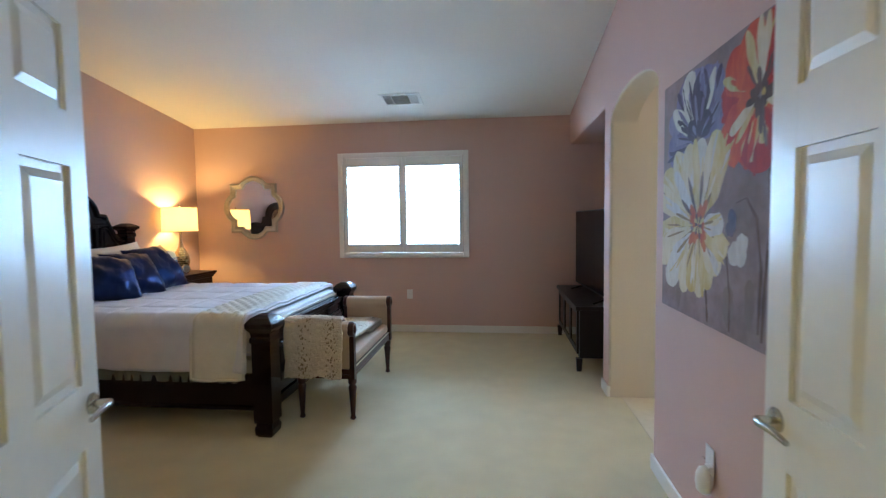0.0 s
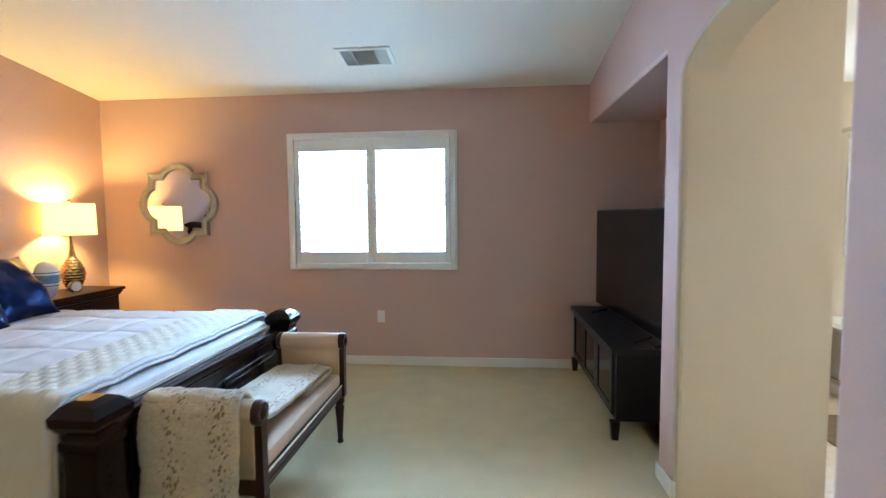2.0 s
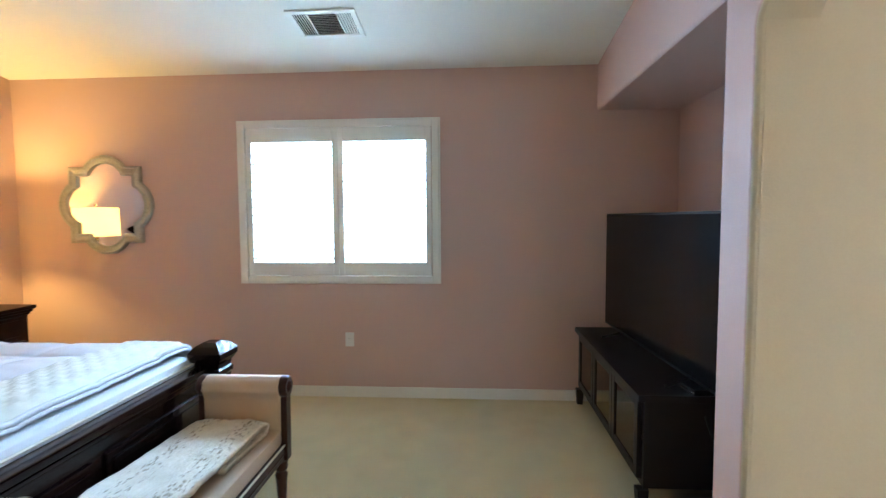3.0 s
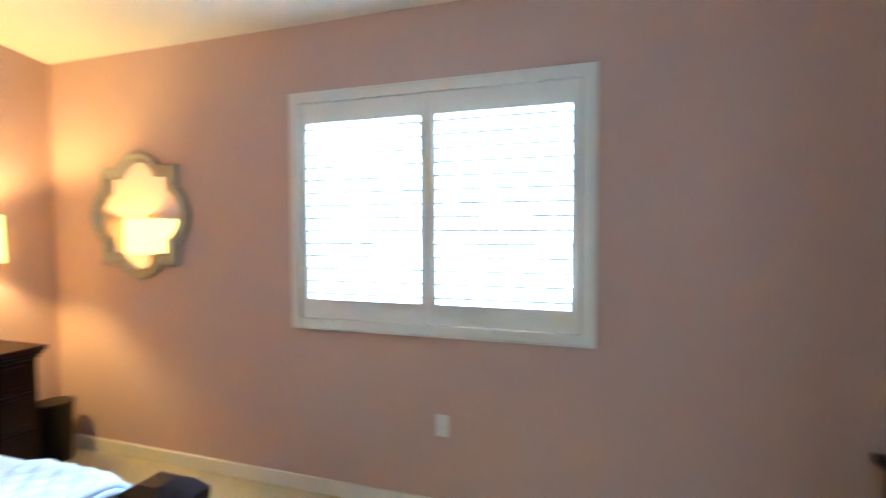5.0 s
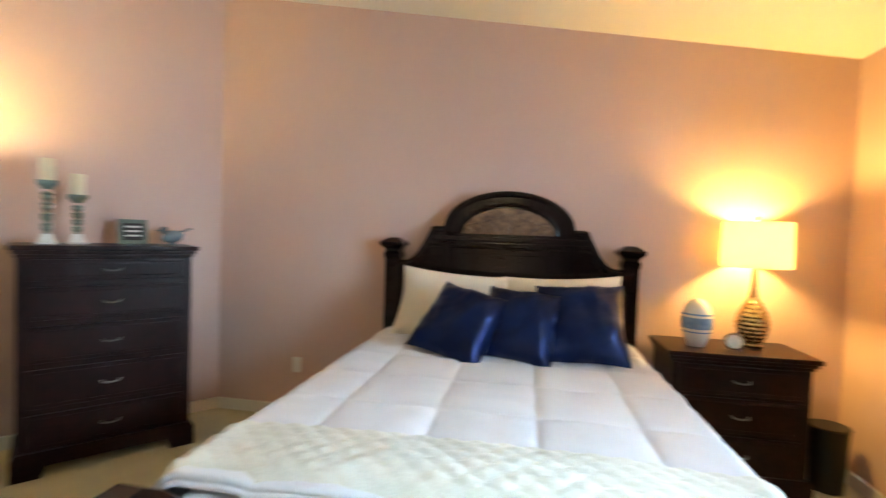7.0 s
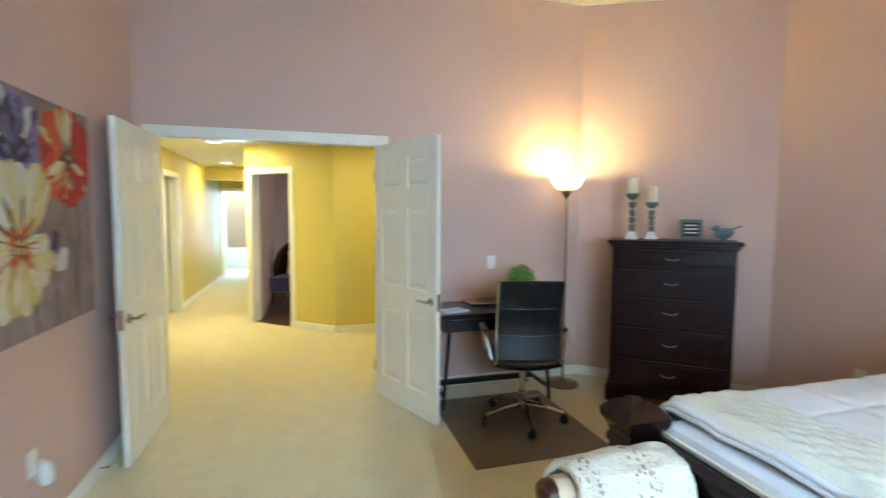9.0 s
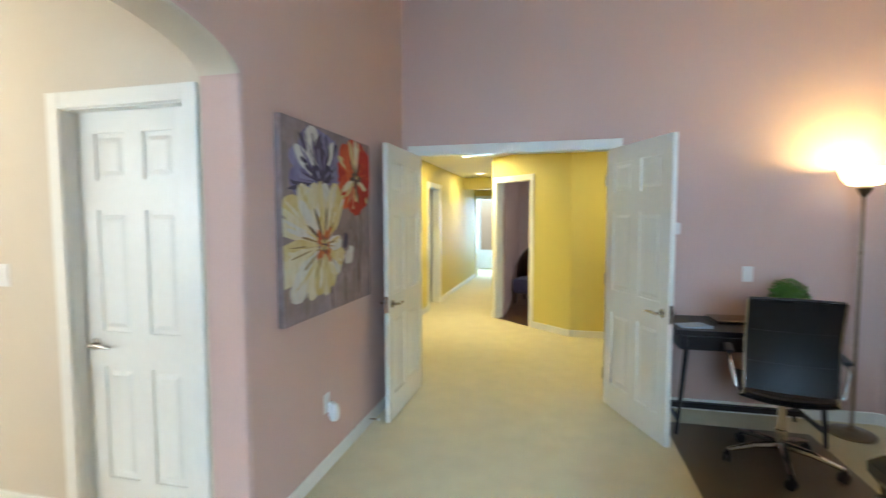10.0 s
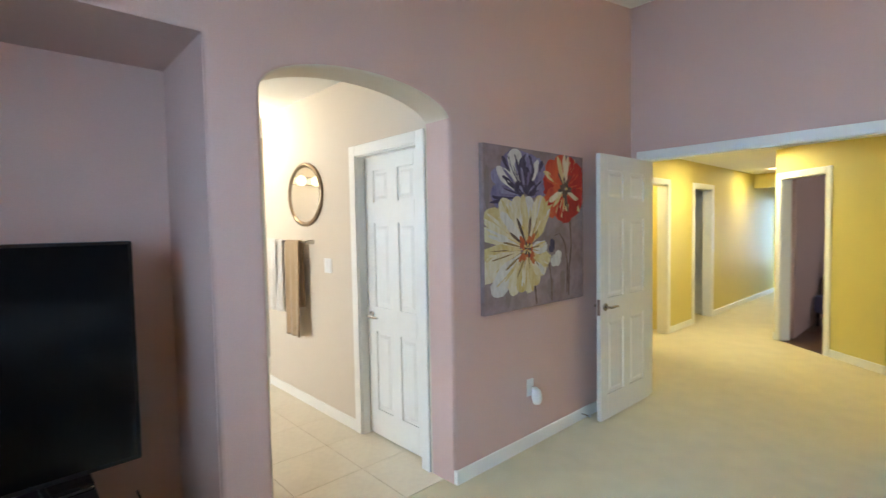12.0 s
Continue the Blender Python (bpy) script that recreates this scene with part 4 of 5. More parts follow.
table_lamp()
vase = thing("vase", pose(-3.50, 5.235, 0.82), "white egg-shaped ceramic vase with blue bands on the nightstand", "vase")
egg = [(0.046, 0.0), (0.050, 0.008), (0.066, 0.045), (0.080, 0.095), (0.087, 0.145), (0.085, 0.195), (0.072, 0.24), (0.050, 0.272), (0.026, 0.287), (0.004, 0.290)]
part("body", lathe(egg, 32), CERAMIC, vase)
for lo, hi in ((0.110, 0.178), (0.192, 0.202), (0.086, 0.094)):
    zs = [lo + (hi - lo) * k / 6 for k in range(7)]
    part("blue_band", lathe([(float(np.interp(z, [p[1] for p in egg], [p[0] for p in egg])) + 0.0012, z) for z in zs], 32), BLUEGLAZE, vase, "painted blue band")
clock = thing("alarm_clock", pose(-3.43, 5.42, 0.82, 0, 0, 70), "small round grey desk clock on the nightstand", "clock")
part("case", lathe([(0.046, -0.02), (0.05, -0.012), (0.05, 0.016), (0.045, 0.02)], 24), NICKEL, clock, at=pose(0, 0, 0.056, 90, 0, 0))
part("dial", lathe([(0.040, 0.0), (0.040, 0.002)], 24), CERAMIC, clock, "pale dial", at=pose(0, -0.0215, 0.056, 90, 0, 0))
for s in (-1, 1):
    part("foot", lathe([(0.010, 0.0), (0.007, 0.016)], 10, (s * 0.026, 0, 0)), NICKEL, clock)
bin_ = thing("waste_bin", pose(-3.56, 6.02, 0), "black wire-rimmed waste bin beside the nightstand", "waste bin")
part("body", lathe([(0.088, 0.0), (0.103, 0.37), (0.105, 0.38), (0.099, 0.38), (0.084, 0.012), (0.0, 0.012)], 28), PLASTIC_B, bin_)
part("rim", lathe([(0.104, 0.372), (0.109, 0.378), (0.104, 0.384)], 28), PLASTIC_B, bin_)


# ---- quatrefoil mirror ----
def quatrefoil(r, lobe, square, n=400):
    """Four round lobes with square notches between them."""
    out = []
    for i in range(n):
        a = 2 * math.pi * i / n
        c, s = abs(math.cos(a)), abs(math.sin(a))
        best = 0.0
        for ox, oz in ((r - lobe, 0), (0, r - lobe)):
            k = c * ox + s * oz
            q = k * k - (ox * ox + oz * oz) + lobe * lobe
            if q > 0:
                best = max(best, k + math.sqrt(q))
        sq = square / max(c, s)
        out.append((max(best, sq) * math.cos(a), max(best, sq) * math.sin(a)))
    return out


qm = thing("wall_mirror", pose(-2.985, 6.198, 1.588), "champagne quatrefoil-framed mirror hung on the wall", "mirror")
bm = bmesh.new()
rings = [[bm.verts.new((x, y, z)) for x, z in quatrefoil(r, r * (0.46 + 0.9 * (r - 0.336)), r * (0.70 + 0.95 * (r - 0.336)))] for r, y in ((0.408, 0.0), (0.408, -0.024), (0.400, -0.032), (0.388, -0.032), (0.382, -0.024), (0.356, -0.020), (0.350, -0.027), (0.343, -0.027), (0.336, -0.006))]
for a, b in zip(rings, rings[1:]):
    for i in range(len(a)):
        bm.faces.new((a[i], a[(i + 1) % len(a)], b[(i + 1) % len(b)], b[i]))
part("frame", bm, CHAMPAGNE, qm, smooth=50)
part("mirror_glass", prism(quatrefoil(0.340, 0.1577, 0.2395), -0.008, -0.004), MIRROR, qm, "silvered mirror glass", smooth=0)


# ---- television corner ----
def tv_stand():
    t = thing("tv_stand", pose(1.085, 5.45, 0, 0, 0, -90), "black-brown low media stand with glass doors in the niche", "tv stand")
    part("top", boxes(((-0.73, -0.24, 0.565), (0.73, 0.22, 0.60)), bevel=0.004), BLACKWOOD, t)
    for s in (-1, 1):
        part("side_panel", boxes(((s * 0.70, -0.20, 0.12), (s * 0.67, 0.20, 0.565)), bevel=0.003), BLACKWOOD, t)
    part("base_panel", boxes(((-0.67, -0.20, 0.12), (0.67, 0.20, 0.15)), bevel=0.003), BLACKWOOD, t)
    part("back_panel", boxes(((-0.67, 0.185, 0.15), (0.67, 0.20, 0.565)), bevel=0.003), BLACKWOOD, t)
    part("shelf", boxes(((-0.67, -0.18, 0.33), (0.67, 0.185, 0.35)), bevel=0.003), BLACKWOOD, t)
    for i in range(3):
        x0, x1 = -0.668 + i * 0.4455, -0.668 + (i + 1) * 0.4455 - 0.006
        d = part("door", boxes(((x0, -0.222, 0.152), (x0 + 0.05, -0.202, 0.563)), ((x1 - 0.05, -0.222, 0.152), (x1, -0.202, 0.563)), ((x0 + 0.05, -0.222, 0.152), (x1 - 0.05, -0.202, 0.20)), ((x0 + 0.05, -0.222, 0.515), (x1 - 0.05, -0.202, 0.563)), bevel=0.003), BLACKWOOD, t)
        part("glass_panel", boxes(((x0 + 0.05, -0.214, 0.20), (x1 - 0.05, -0.210, 0.515))), TINTED, d, "smoked glass panel")
    for x in (-0.69, 0.69):
        for y in (-0.205, 0.185):
            part("leg", square_turned([(0.020, 0.0), (0.028, 0.12)], (x, y, 0)), BLACKWOOD, t)
    return t


tv_stand()
tv = thing("television", pose(1.12, 5.345, 0.60, 0, 0, -87), "large black flat-screen television standing on the media stand", "television")
part("bezel", boxes(((-0.775, -0.02, 0.05), (0.775, 0.035, 0.885)), ((-0.45, 0.03, 0.16), (0.45, 0.06, 0.6)), bevel=0.008), PLASTIC_B, tv)
part("screen", boxes(((-0.76, -0.0225, 0.07), (0.76, -0.019, 0.872))), SCREEN, tv, "dark switched-off screen", smooth=0)
for s in (-1, 1):
    part("foot", tube([(s * 0.46, 0.0, 0.10), (s * 0.48, -0.01, 0.04), (s * 0.50, -0.13, 0.006)], 0.009, 8), PLASTIC_B, tv)
    part("foot", tube([(s * 0.46, 0.0, 0.10), (s * 0.48, 0.02, 0.04), (s * 0.50, 0.12, 0.006)], 0.009, 8), PLASTIC_B, tv)


def cable(points, radius=0.004):
    bm = tube(points, radius, 6)
    return solo("power_cable", bm, PLASTIC_B, Matrix(), "thin black power cable hanging behind the media stand", "cable")


cable([(1.10 + 0.10 * math.sin(k / 6), 4.60 - 0.10 * math.sin(math.pi * k / 20) - 0.004 * k, 0.55 - 0.545 * (k / 20) ** 0.7) for k in range(21)])
cable([(1.06 + 0.012 * k, 4.46 + 0.03 * math.sin(k * 0.9), 0.008) for k in range(16)])
remote = thing("media_box", pose(1.16, 4.80, 0.60, 0, 0, -84), "small silver-edged media box on the stand", "media player")
part("body", boxes(((-0.07, -0.06, 0.0), (0.07, 0.06, 0.028)), bevel=0.004), PLASTIC_B, remote)
part("front_strip", boxes(((-0.065, -0.063, 0.008), (0.065, -0.059, 0.018))), CHROME, remote, "silver front strip")


# ---- painting ----
def painting():
    """A wrapped canvas of three flowers; u runs south along the wall, z up, the picture faces west."""
    w, h = 1.105, 1.045
    p = thing("flower_painting", pose(0.999, 2.815, 0.968, 0, 0, -90), "wrapped canvas painting of purple, cream and red flowers", "painting")
    # local x runs along the wall to the south, -y faces the room
    part("canvas", boxes(((0, -0.038, 0), (w, -0.002, h)), bevel=0.004), CANVAS, p)
    part("canvas_edge", boxes(((w, -0.036, 0.002), (w + 0.002, -0.003, h - 0.002))), DARKPAINT, p, "dark umber wrapped edge")
    layer = [0.0382]
    def petal(bm, cx, cz, ang, ln, wd, base=0.15, wave=0.12):
        a = radians(ang)
        d, s = Vector((math.cos(a), 0, math.sin(a))), Vector((-math.sin(a), 0, math.cos(a)))
        pts = []
        for k in range(22):
            t = 2 * math.pi * k / 22
            along = base * ln + (1 - base) * ln * (0.5 - 0.5 * math.cos(t))
            wide = wd * math.sin(t) * (0.55 + 0.45 * (0.5 - 0.5 * math.cos(t))) * (1 + wave * math.sin(5 * t + ang))
            q = Vector((cx, 0, cz)) + d * along + s * wide
            pts.append((min(max(q.x, 0.003), w - 0.003), min(max(q.z, 0.003), h - 0.003)))
        layer[0] += 0.000003
        v = [bm.verts.new((x, -layer[0], z)) for x, z in pts]
        f = bm.faces.new(v)
        return f
    def flower(name, label, cx, cz, petals, mats):
        bm = bmesh.new()
        rnd = random.Random(len(petals))
        for ang, ln, wd, mi in petals:
            ang, ln, wd = ang + rnd.uniform(-3, 3), ln * rnd.uniform(0.95, 1.03), wd * rnd.uniform(0.95, 1.1)
            petal(bm, cx * w, (1 - cz) * h, ang, ln, wd).material_index = mi
            for k in range(9 if wd > 0.05 else 0):
                petal(bm, cx * w, (1 - cz) * h, ang + rnd.uniform(-0.9, 0.9) * math.degrees(wd / ln) * 0.8, ln * rnd.uniform(0.6, 1.04), wd * rnd.uniform(0.10, 0.28), rnd.uniform(0.2, 0.6)).material_index = rnd.choice([0, 1, 2, mi, mi])
            for k in range(3 if wd > 0.05 else 0):
                petal(bm, cx * w, (1 - cz) * h, ang + rnd.uniform(-1, 1) * math.degrees(wd / ln), ln * rnd.uniform(0.35, 0.75), wd * rnd.uniform(0.05, 0.13), rnd.uniform(0.1, 0.4)).material_index = rnd.choice([len(mats) - 1, 1, len(mats) - 1])
        for f in bm.faces:
            if f.normal.y > 0:
                f.normal_flip()
        part(name, bm, mats, p, label, smooth=0)
    white, gold, cream = brush("cream_oil_paint", (0.64, 0.59, 0.45), (0.52, 0.43, 0.22)), brush("ochre_oil_paint", (0.45, 0.32, 0.085), (0.58, 0.50, 0.28)), brush("pale_oil_paint", (0.64, 0.62, 0.57), (0.46, 0.43, 0.38))
    violet, deep, lilac = brush("violet_oil_paint", (0.11, 0.085, 0.17), (0.22, 0.19, 0.30)), brush("dark_violet_paint", (0.03, 0.022, 0.045), (0.08, 0.06, 0.10)), brush("lilac_oil_paint", (0.28, 0.26, 0.38), (0.15, 0.13, 0.22))
    red, orange, dark = brush("red_oil_paint", (0.42, 0.030, 0.014), (0.26, 0.018, 0.014)), brush("orange_oil_paint", (0.55, 0.11, 0.03), (0.40, 0.04, 0.02)), brush("umber_oil_paint", (0.06, 0.04, 0.03), (0.16, 0.10, 0.07))
    umber = brush("brown_oil_paint", (0.17, 0.11, 0.05), (0.28, 0.20, 0.08))
    ember = brush("ember_oil_paint", (0.34, 0.055, 0.02), (0.45, 0.18, 0.04))
    wash = brush("grey_wash_paint", (0.22, 0.175, 0.165), (0.19, 0.135, 0.115))
    # washes along the left and the foot of the canvas
    for cx, cz, ang, ln, wd in ((0.04, 0.86, 90, 0.30, 0.035), (0.09, 0.95, 90, 0.22, 0.03), (0.03, 0.45, 90, 0.34, 0.03), (0.20, 1.0, 90, 0.16, 0.04), (0.62, 1.0, 90, 0.18, 0.05), (0.75, 0.98, 90, 0.20, 0.04)):
        bm = bmesh.new()
        petal(bm, cx * w, (1 - cz) * h, ang, ln, wd)
        part("wash_stroke", bm, wash, p, "grey washed brush stroke", smooth=0)
    for pts, r in (([(0.84, 0.44), (0.855, 0.62), (0.83, 0.78), (0.82, 0.97)], 0.009), ([(0.66, 0.55), (0.72, 0.535), (0.78, 0.60), (0.81, 0.75), (0.80, 0.95)], 0.008), ([(0.42, 0.72), (0.46, 0.90), (0.47, 0.985)], 0.008), ([(0.60, 0.72), (0.63, 0.86), (0.63, 0.985)], 0.006)):
        line = sum(([(a[0] + (b[0] - a[0]) * k / 6, a[1] + (b[1] - a[1]) * k / 6) for k in range(6)] for a, b in zip(pts, pts[1:])), []) + [pts[-1]]
        part("stem", sheet(len(line) - 1, 1, lambda a, b: Vector((line[round(a * (len(line) - 1))][0] * w + (b - 0.5) * 2 * r * (1 + 0.3 * math.sin(a * 17)), -0.0385, (1 - line[round(a * (len(line) - 1))][1]) * h))), dark, p, "umber stem", smooth=0)
    flower("violet_flower", "violet and white petals", 0.37, 0.30, [(176, 0.36, 0.091, 0), (158, 0.37, 0.085, 2), (28, 0.26, 0.091, 0), (130, 0.33, 0.130, 0), (52, 0.30, 0.111, 2), (70, 0.30, 0.124, 0), (100, 0.31, 0.130, 0), (116, 0.33, 0.098, 3), (148, 0.33, 0.050, 3), (60, 0.29, 0.039, 3), (85, 0.29, 0.091, 1), (92, 0.20, 0.078, 1), (40, 0.14, 0.055, 1), (140, 0.14, 0.055, 1), (-80, 0.12, 0.028, 1)], [violet, deep, lilac, cream, deep])
    flower("red_flower", "red and orange petals", 0.785, 0.235, [(168, 0.27, 0.12, 0), (140, 0.29, 0.11, 1), (12, 0.25, 0.12, 0), (38, 0.27, 0.11, 0), (70, 0.25, 0.09, 0), (110, 0.25, 0.10, 1), (-150, 0.28, 0.13, 1), (-30, 0.25, 0.13, 0), (-65, 0.23, 0.13, 0), (-115, 0.23, 0.13, 1), (-90, 0.24, 0.12, 0), (112, 0.25, 0.030, 2), (94, 0.26, 0.026, 3), (80, 0.24, 0.024, 3), (-155, 0.22, 0.030, 3), (-25, 0.18, 0.022, 3), (-140, 0.20, 0.016, 2)] + [(a, 0.05 + 0.02 * (a % 3), 0.016, 4) for a in range(5, 350, 31)] + [(20, 0.03, 0.014, 2)], [red, orange, gold, white, dark])
    flower("cream_flower", "cream and ochre petals", 0.385, 0.625, [(150, 0.47, 0.10, 1), (164, 0.50, 0.06, 0), (184, 0.52, 0.075, 1), (200, 0.52, 0.09, 0), (217, 0.44, 0.10, 2), (236, 0.33, 0.085, 0), (256, 0.29, 0.075, 1), (274, 0.30, 0.08, 0), (294, 0.27, 0.075, 1), (316, 0.27, 0.08, 0), (340, 0.26, 0.075, 1), (3, 0.22, 0.055, 2), (128, 0.41, 0.10, 0), (52, 0.36, 0.085, 1), (64, 0.38, 0.10, 1), (108, 0.37, 0.095, 0), (86, 0.36, 0.09, 2), (98, 0.35, 0.04, 1), (138, 0.36, 0.04, 2), (70, 0.35, 0.035, 0), (118, 0.24, 0.016, 4), (146, 0.22, 0.012, 4), (77, 0.22, 0.012, 4)] + [(a, 0.125 - 0.035 * (a % 4), 0.022, 3) for a in range(10, 360, 21)] + [(a, 0.035 + 0.012 * (a % 3), 0.011, 5 if a % 2 else 4) for a in range(0, 350, 29)], [white, gold, cream, ember, dark, gold, umber])
    flower("bud", "small white bud", 0.66, 0.66, [(-60, 0.11, 0.045, 0), (-100, 0.10, 0.045, 0), (-20, 0.09, 0.04, 0), (110, 0.10, 0.035, 1), (150, 0.08, 0.03, 1)], [cream, deep])
    return p


painting()


# ---- wall plates and small fittings ----
def plate(at, label, category, kind="outlet"):
    """A wall plate facing local -y."""
    o = thing(kind, at, label, category)
    part("plate", boxes(((-0.036, -0.006, -0.058), (0.036, -0.0005, 0.058)), bevel=0.002), PLASTIC_W, o)
    if kind == "outlet":
        for z in (-0.02, 0.02):
            s = part("socket", lathe([(0.016, 0.0), (0.016, 0.0015)], 18, squash=(1, 0.85)), PLASTIC_W, o, at=pose(0, -0.0062, z, 90, 0, 0))
            part("slot", boxes(((-0.007, -0.0085, z - 0.004), (-0.005, -0.0078, z + 0.005)), ((0.005, -0.0085, z - 0.004), (0.007, -0.0078, z + 0.005))), PLASTIC_B, s)
    else:
        part("rocker", boxes(((-0.016, -0.009, -0.033), (0.016, -0.005, 0.033)), bevel=0.002), PLASTIC_W, o)
    return o


plate(pose(-0.96, 6.2, 0.478), "white duplex outlet on the mauve wall", "outlet")
plate(pose(-3.78, 2.49, 0.40, 0, 0, 90), "white duplex outlet on the wall beside the bed", "outlet")
plate(pose(1.0, 2.33, 0.41, 0, 0, -90), "white duplex outlet under the painting", "outlet")
plate(pose(-1.73, 0.85, 1.08, 0, 0, 180), "white light switch above the desk", "light switch", "light_switch")
dbl = thing("light_switch", pose(2.42, 3.045, 1.225, 0, 0, 180), "white double light switch beside the bathroom door", "light switch")
part("plate", boxes(((-0.058, -0.006, -0.058), (0.058, -0.0005, 0.058)), bevel=0.002), PLASTIC_W, dbl)
for x in (-0.024, 0.024):
    part("rocker", boxes(((x - 0.016, -0.009, -0.033), (x + 0.016, -0.005, 0.033)), bevel=0.002), PLASTIC_W, dbl)
fresh = thing("air_freshener", pose(1.0, 2.30, 0.345, 0, 0, -90), "white plug-in air freshener in the outlet", "air freshener")
part("body", lathe([(0.020, -0.05), (0.034, -0.04), (0.040, -0.01), (0.038, 0.02), (0.026, 0.045), (0.012, 0.055)], 20, (0, -0.038, 0), squash=(1, 0.75)), PLASTIC_W, fresh)
part("plug_back", boxes(((-0.02, -0.03, -0.02), (0.02, -0.006, 0.06)), bevel=0.004), PLASTIC_W, fresh)
thermo = thing("thermostat", pose(-1.19, 0.85, 1.422, 0, 0, 180), "small cream wall thermostat with a display", "thermostat")
part("body", boxes(((-0.06, -0.025, -0.045), (0.06, -0.0005, 0.045)), bevel=0.006), PLASTIC_W, thermo)
part("display", boxes(((-0.045, -0.0265, 0.0), (0.0, -0.0245, 0.03))), GREYGREEN, thermo, "grey-green display")
stop = thing("door_stop", pose(0.985, 1.70, 0.05, 0, 0, -90), "metal door stop on the baseboard", "door stop")
part("rod", tube([(0, 0, 0), (0, -0.06, 0)], 0.005, 8), NICKEL, stop)
part("tip", tube([(0, -0.06, 0), (0, -0.075, 0)], 0.010, 10), PLASTIC_W, stop)


def ceiling_vent():
    tilt = math.degrees(math.atan(0.139))
    v = thing("ceiling_vent", pose(-0.89, 5.52, roof(5.52) - 0.001, -tilt, 0, 0), "white metal three-way ceiling air vent", "vent")
    part("frame", boxes(((-0.22, -0.16, -0.012), (0.22, -0.125, 0.0)), ((-0.22, 0.125, -0.012), (0.22, 0.16, 0.0)), ((-0.22, -0.125, -0.012), (-0.185, 0.125, 0.0)), ((0.185, -0.125, -0.012), (0.22, 0.125, 0.0)), ((-0.10, -0.125, -0.011), (-0.088, 0.125, -0.001)), ((0.088, -0.125, -0.011), (0.10, 0.125, -0.001)), bevel=0.003), TRIM, v)
    # flat dark plate; the shade inside the duct is painted, not a hole
    part("backing", boxes(((-0.186, -0.126, -0.0025), (0.186, 0.126, -0.001))), DUCT, v, "near-black plate with the duct's shade put into its colour")
    for i in range(5):
        for x, turn in ((-0.175 + 0.016 * i, 35), (0.111 + 0.016 * i, -35)):
            part("slat", boxes(((-0.006, -0.124, -0.0006), (0.006, 0.124, 0.0006))), TRIM, v, at=pose(x, 0, -0.006, 0, turn, 0))
    for i in range(13):
        part("slat", boxes(((-0.086, -0.008, -0.0006), (0.086, 0.008, 0.0006))), TRIM, v, at=pose(0, -0.114 + 0.019 * i, -0.006, 48, 0, 0))
    return v


ceiling_vent()


# ---- chest and its ornaments ----
CH = pose(-2.975, 1.605, 0, 0, 0, 139.8)
drawer_unit("chest_of_drawers", CH, 0.86, 0.42, 1.305, ((0.16, 0.355, 1), (0.39, 0.61, 1), (0.645, 0.85, 1), (0.885, 1.07, 1), (1.105, 1.225, 1)), "tall dark espresso chest of drawers against the angled wall", "chest of drawers", 0.12)


def candlestick(x, y, h, label):
    c = thing("candlestick", CH @ pose(x, y, 1.305), label, "candlestick", "candlesticks on the chest")
    part("base", square_turned([(0.050, 0.0), (0.050, 0.012), (0.040, 0.020), (0.030, 0.045), (0.026, 0.06)]), CERAMIC, c, "white washed base")
    prof = [(0.018, 0.06)]
    for i in range(4):
        z = 0.07 + i * (h - 0.13) / 4
        s = (h - 0.13) / 4
        prof += [(0.014, z), (0.027, z + s * 0.3), (0.024, z + s * 0.6), (0.030, z + s * 0.75), (0.014, z + s * 0.95)]
    part("stem", lathe(prof, 14), GREYGREEN, c, "carved grey-green stem")
    part("plate", square_turned([(0.020, h - 0.05), (0.048, h - 0.02), (0.050, h)]), GREYGREEN, c)
    part("candle", lathe([(0.036, h), (0.037, h + 0.125), (0.030, h + 0.128), (0.004, h + 0.122)], 20), WAX, c, "ivory pillar candle")
    return c


candlestick(-0.30, -0.02, 0.37, "tall carved candlestick with an ivory pillar candle")
candlestick(-0.155, 0.06, 0.30, "shorter carved candlestick with an ivory pillar candle")
fr = thing("photo_frame", CH @ pose(0.14, 0.08, 1.305, -12, 0, 6), "weathered green wooden plaque frame on the chest", "picture frame")
part("frame", boxes(((-0.085, -0.01, 0.0), (-0.06, 0.01, 0.165)), ((0.06, -0.01, 0.0), (0.085, 0.01, 0.165)), ((-0.06, -0.01, 0.0), (0.06, 0.01, 0.025)), ((-0.06, -0.01, 0.14), (0.06, 0.01, 0.165)), bevel=0.003), GREYGREEN, fr)
part("picture", boxes(((-0.06, -0.004, 0.025), (0.06, 0.006, 0.14))), DUCT, fr)
for z in (0.05, 0.08, 0.11):
    part("line_of_writing", boxes(((-0.045, -0.006, z), (0.045, -0.0035, z + 0.012))), CERAMIC, fr, "pale line of writing")
bird = thing("bird_figurine", CH @ pose(0.36, 0.04, 1.305, 0, 0, 15), "slate blue ceramic bird figurine on the chest", "figurine")
bm = lathe([(0.0, -0.075), (0.025, -0.06), (0.042, -0.02), (0.045, 0.01), (0.032, 0.05), (0.012, 0.075), (0.0, 0.08)], 20)
part("body", bm, BIRDGLAZE, bird, at=pose(0, 0, 0.055, 0, 78, 0))
part("head", lathe([(0.0, -0.028), (0.02, -0.02), (0.028, 0.0), (0.02, 0.02), (0.0, 0.028)], 16), BIRDGLAZE, bird, at=pose(-0.055, 0, 0.095))
part("beak", lathe([(0.008, 0.0), (0.0, 0.028)], 8), BIRDGLAZE, bird, at=pose(-0.08, 0, 0.095, 0, -90, 0))
part("tail", prism([(0.05, -0.012), (0.13, -0.02), (0.135, 0.02), (0.05, 0.012)], -0.005, 0.005, "z"), BIRDGLAZE, bird, at=pose(0, 0, 0.065, 0, -22, 0))
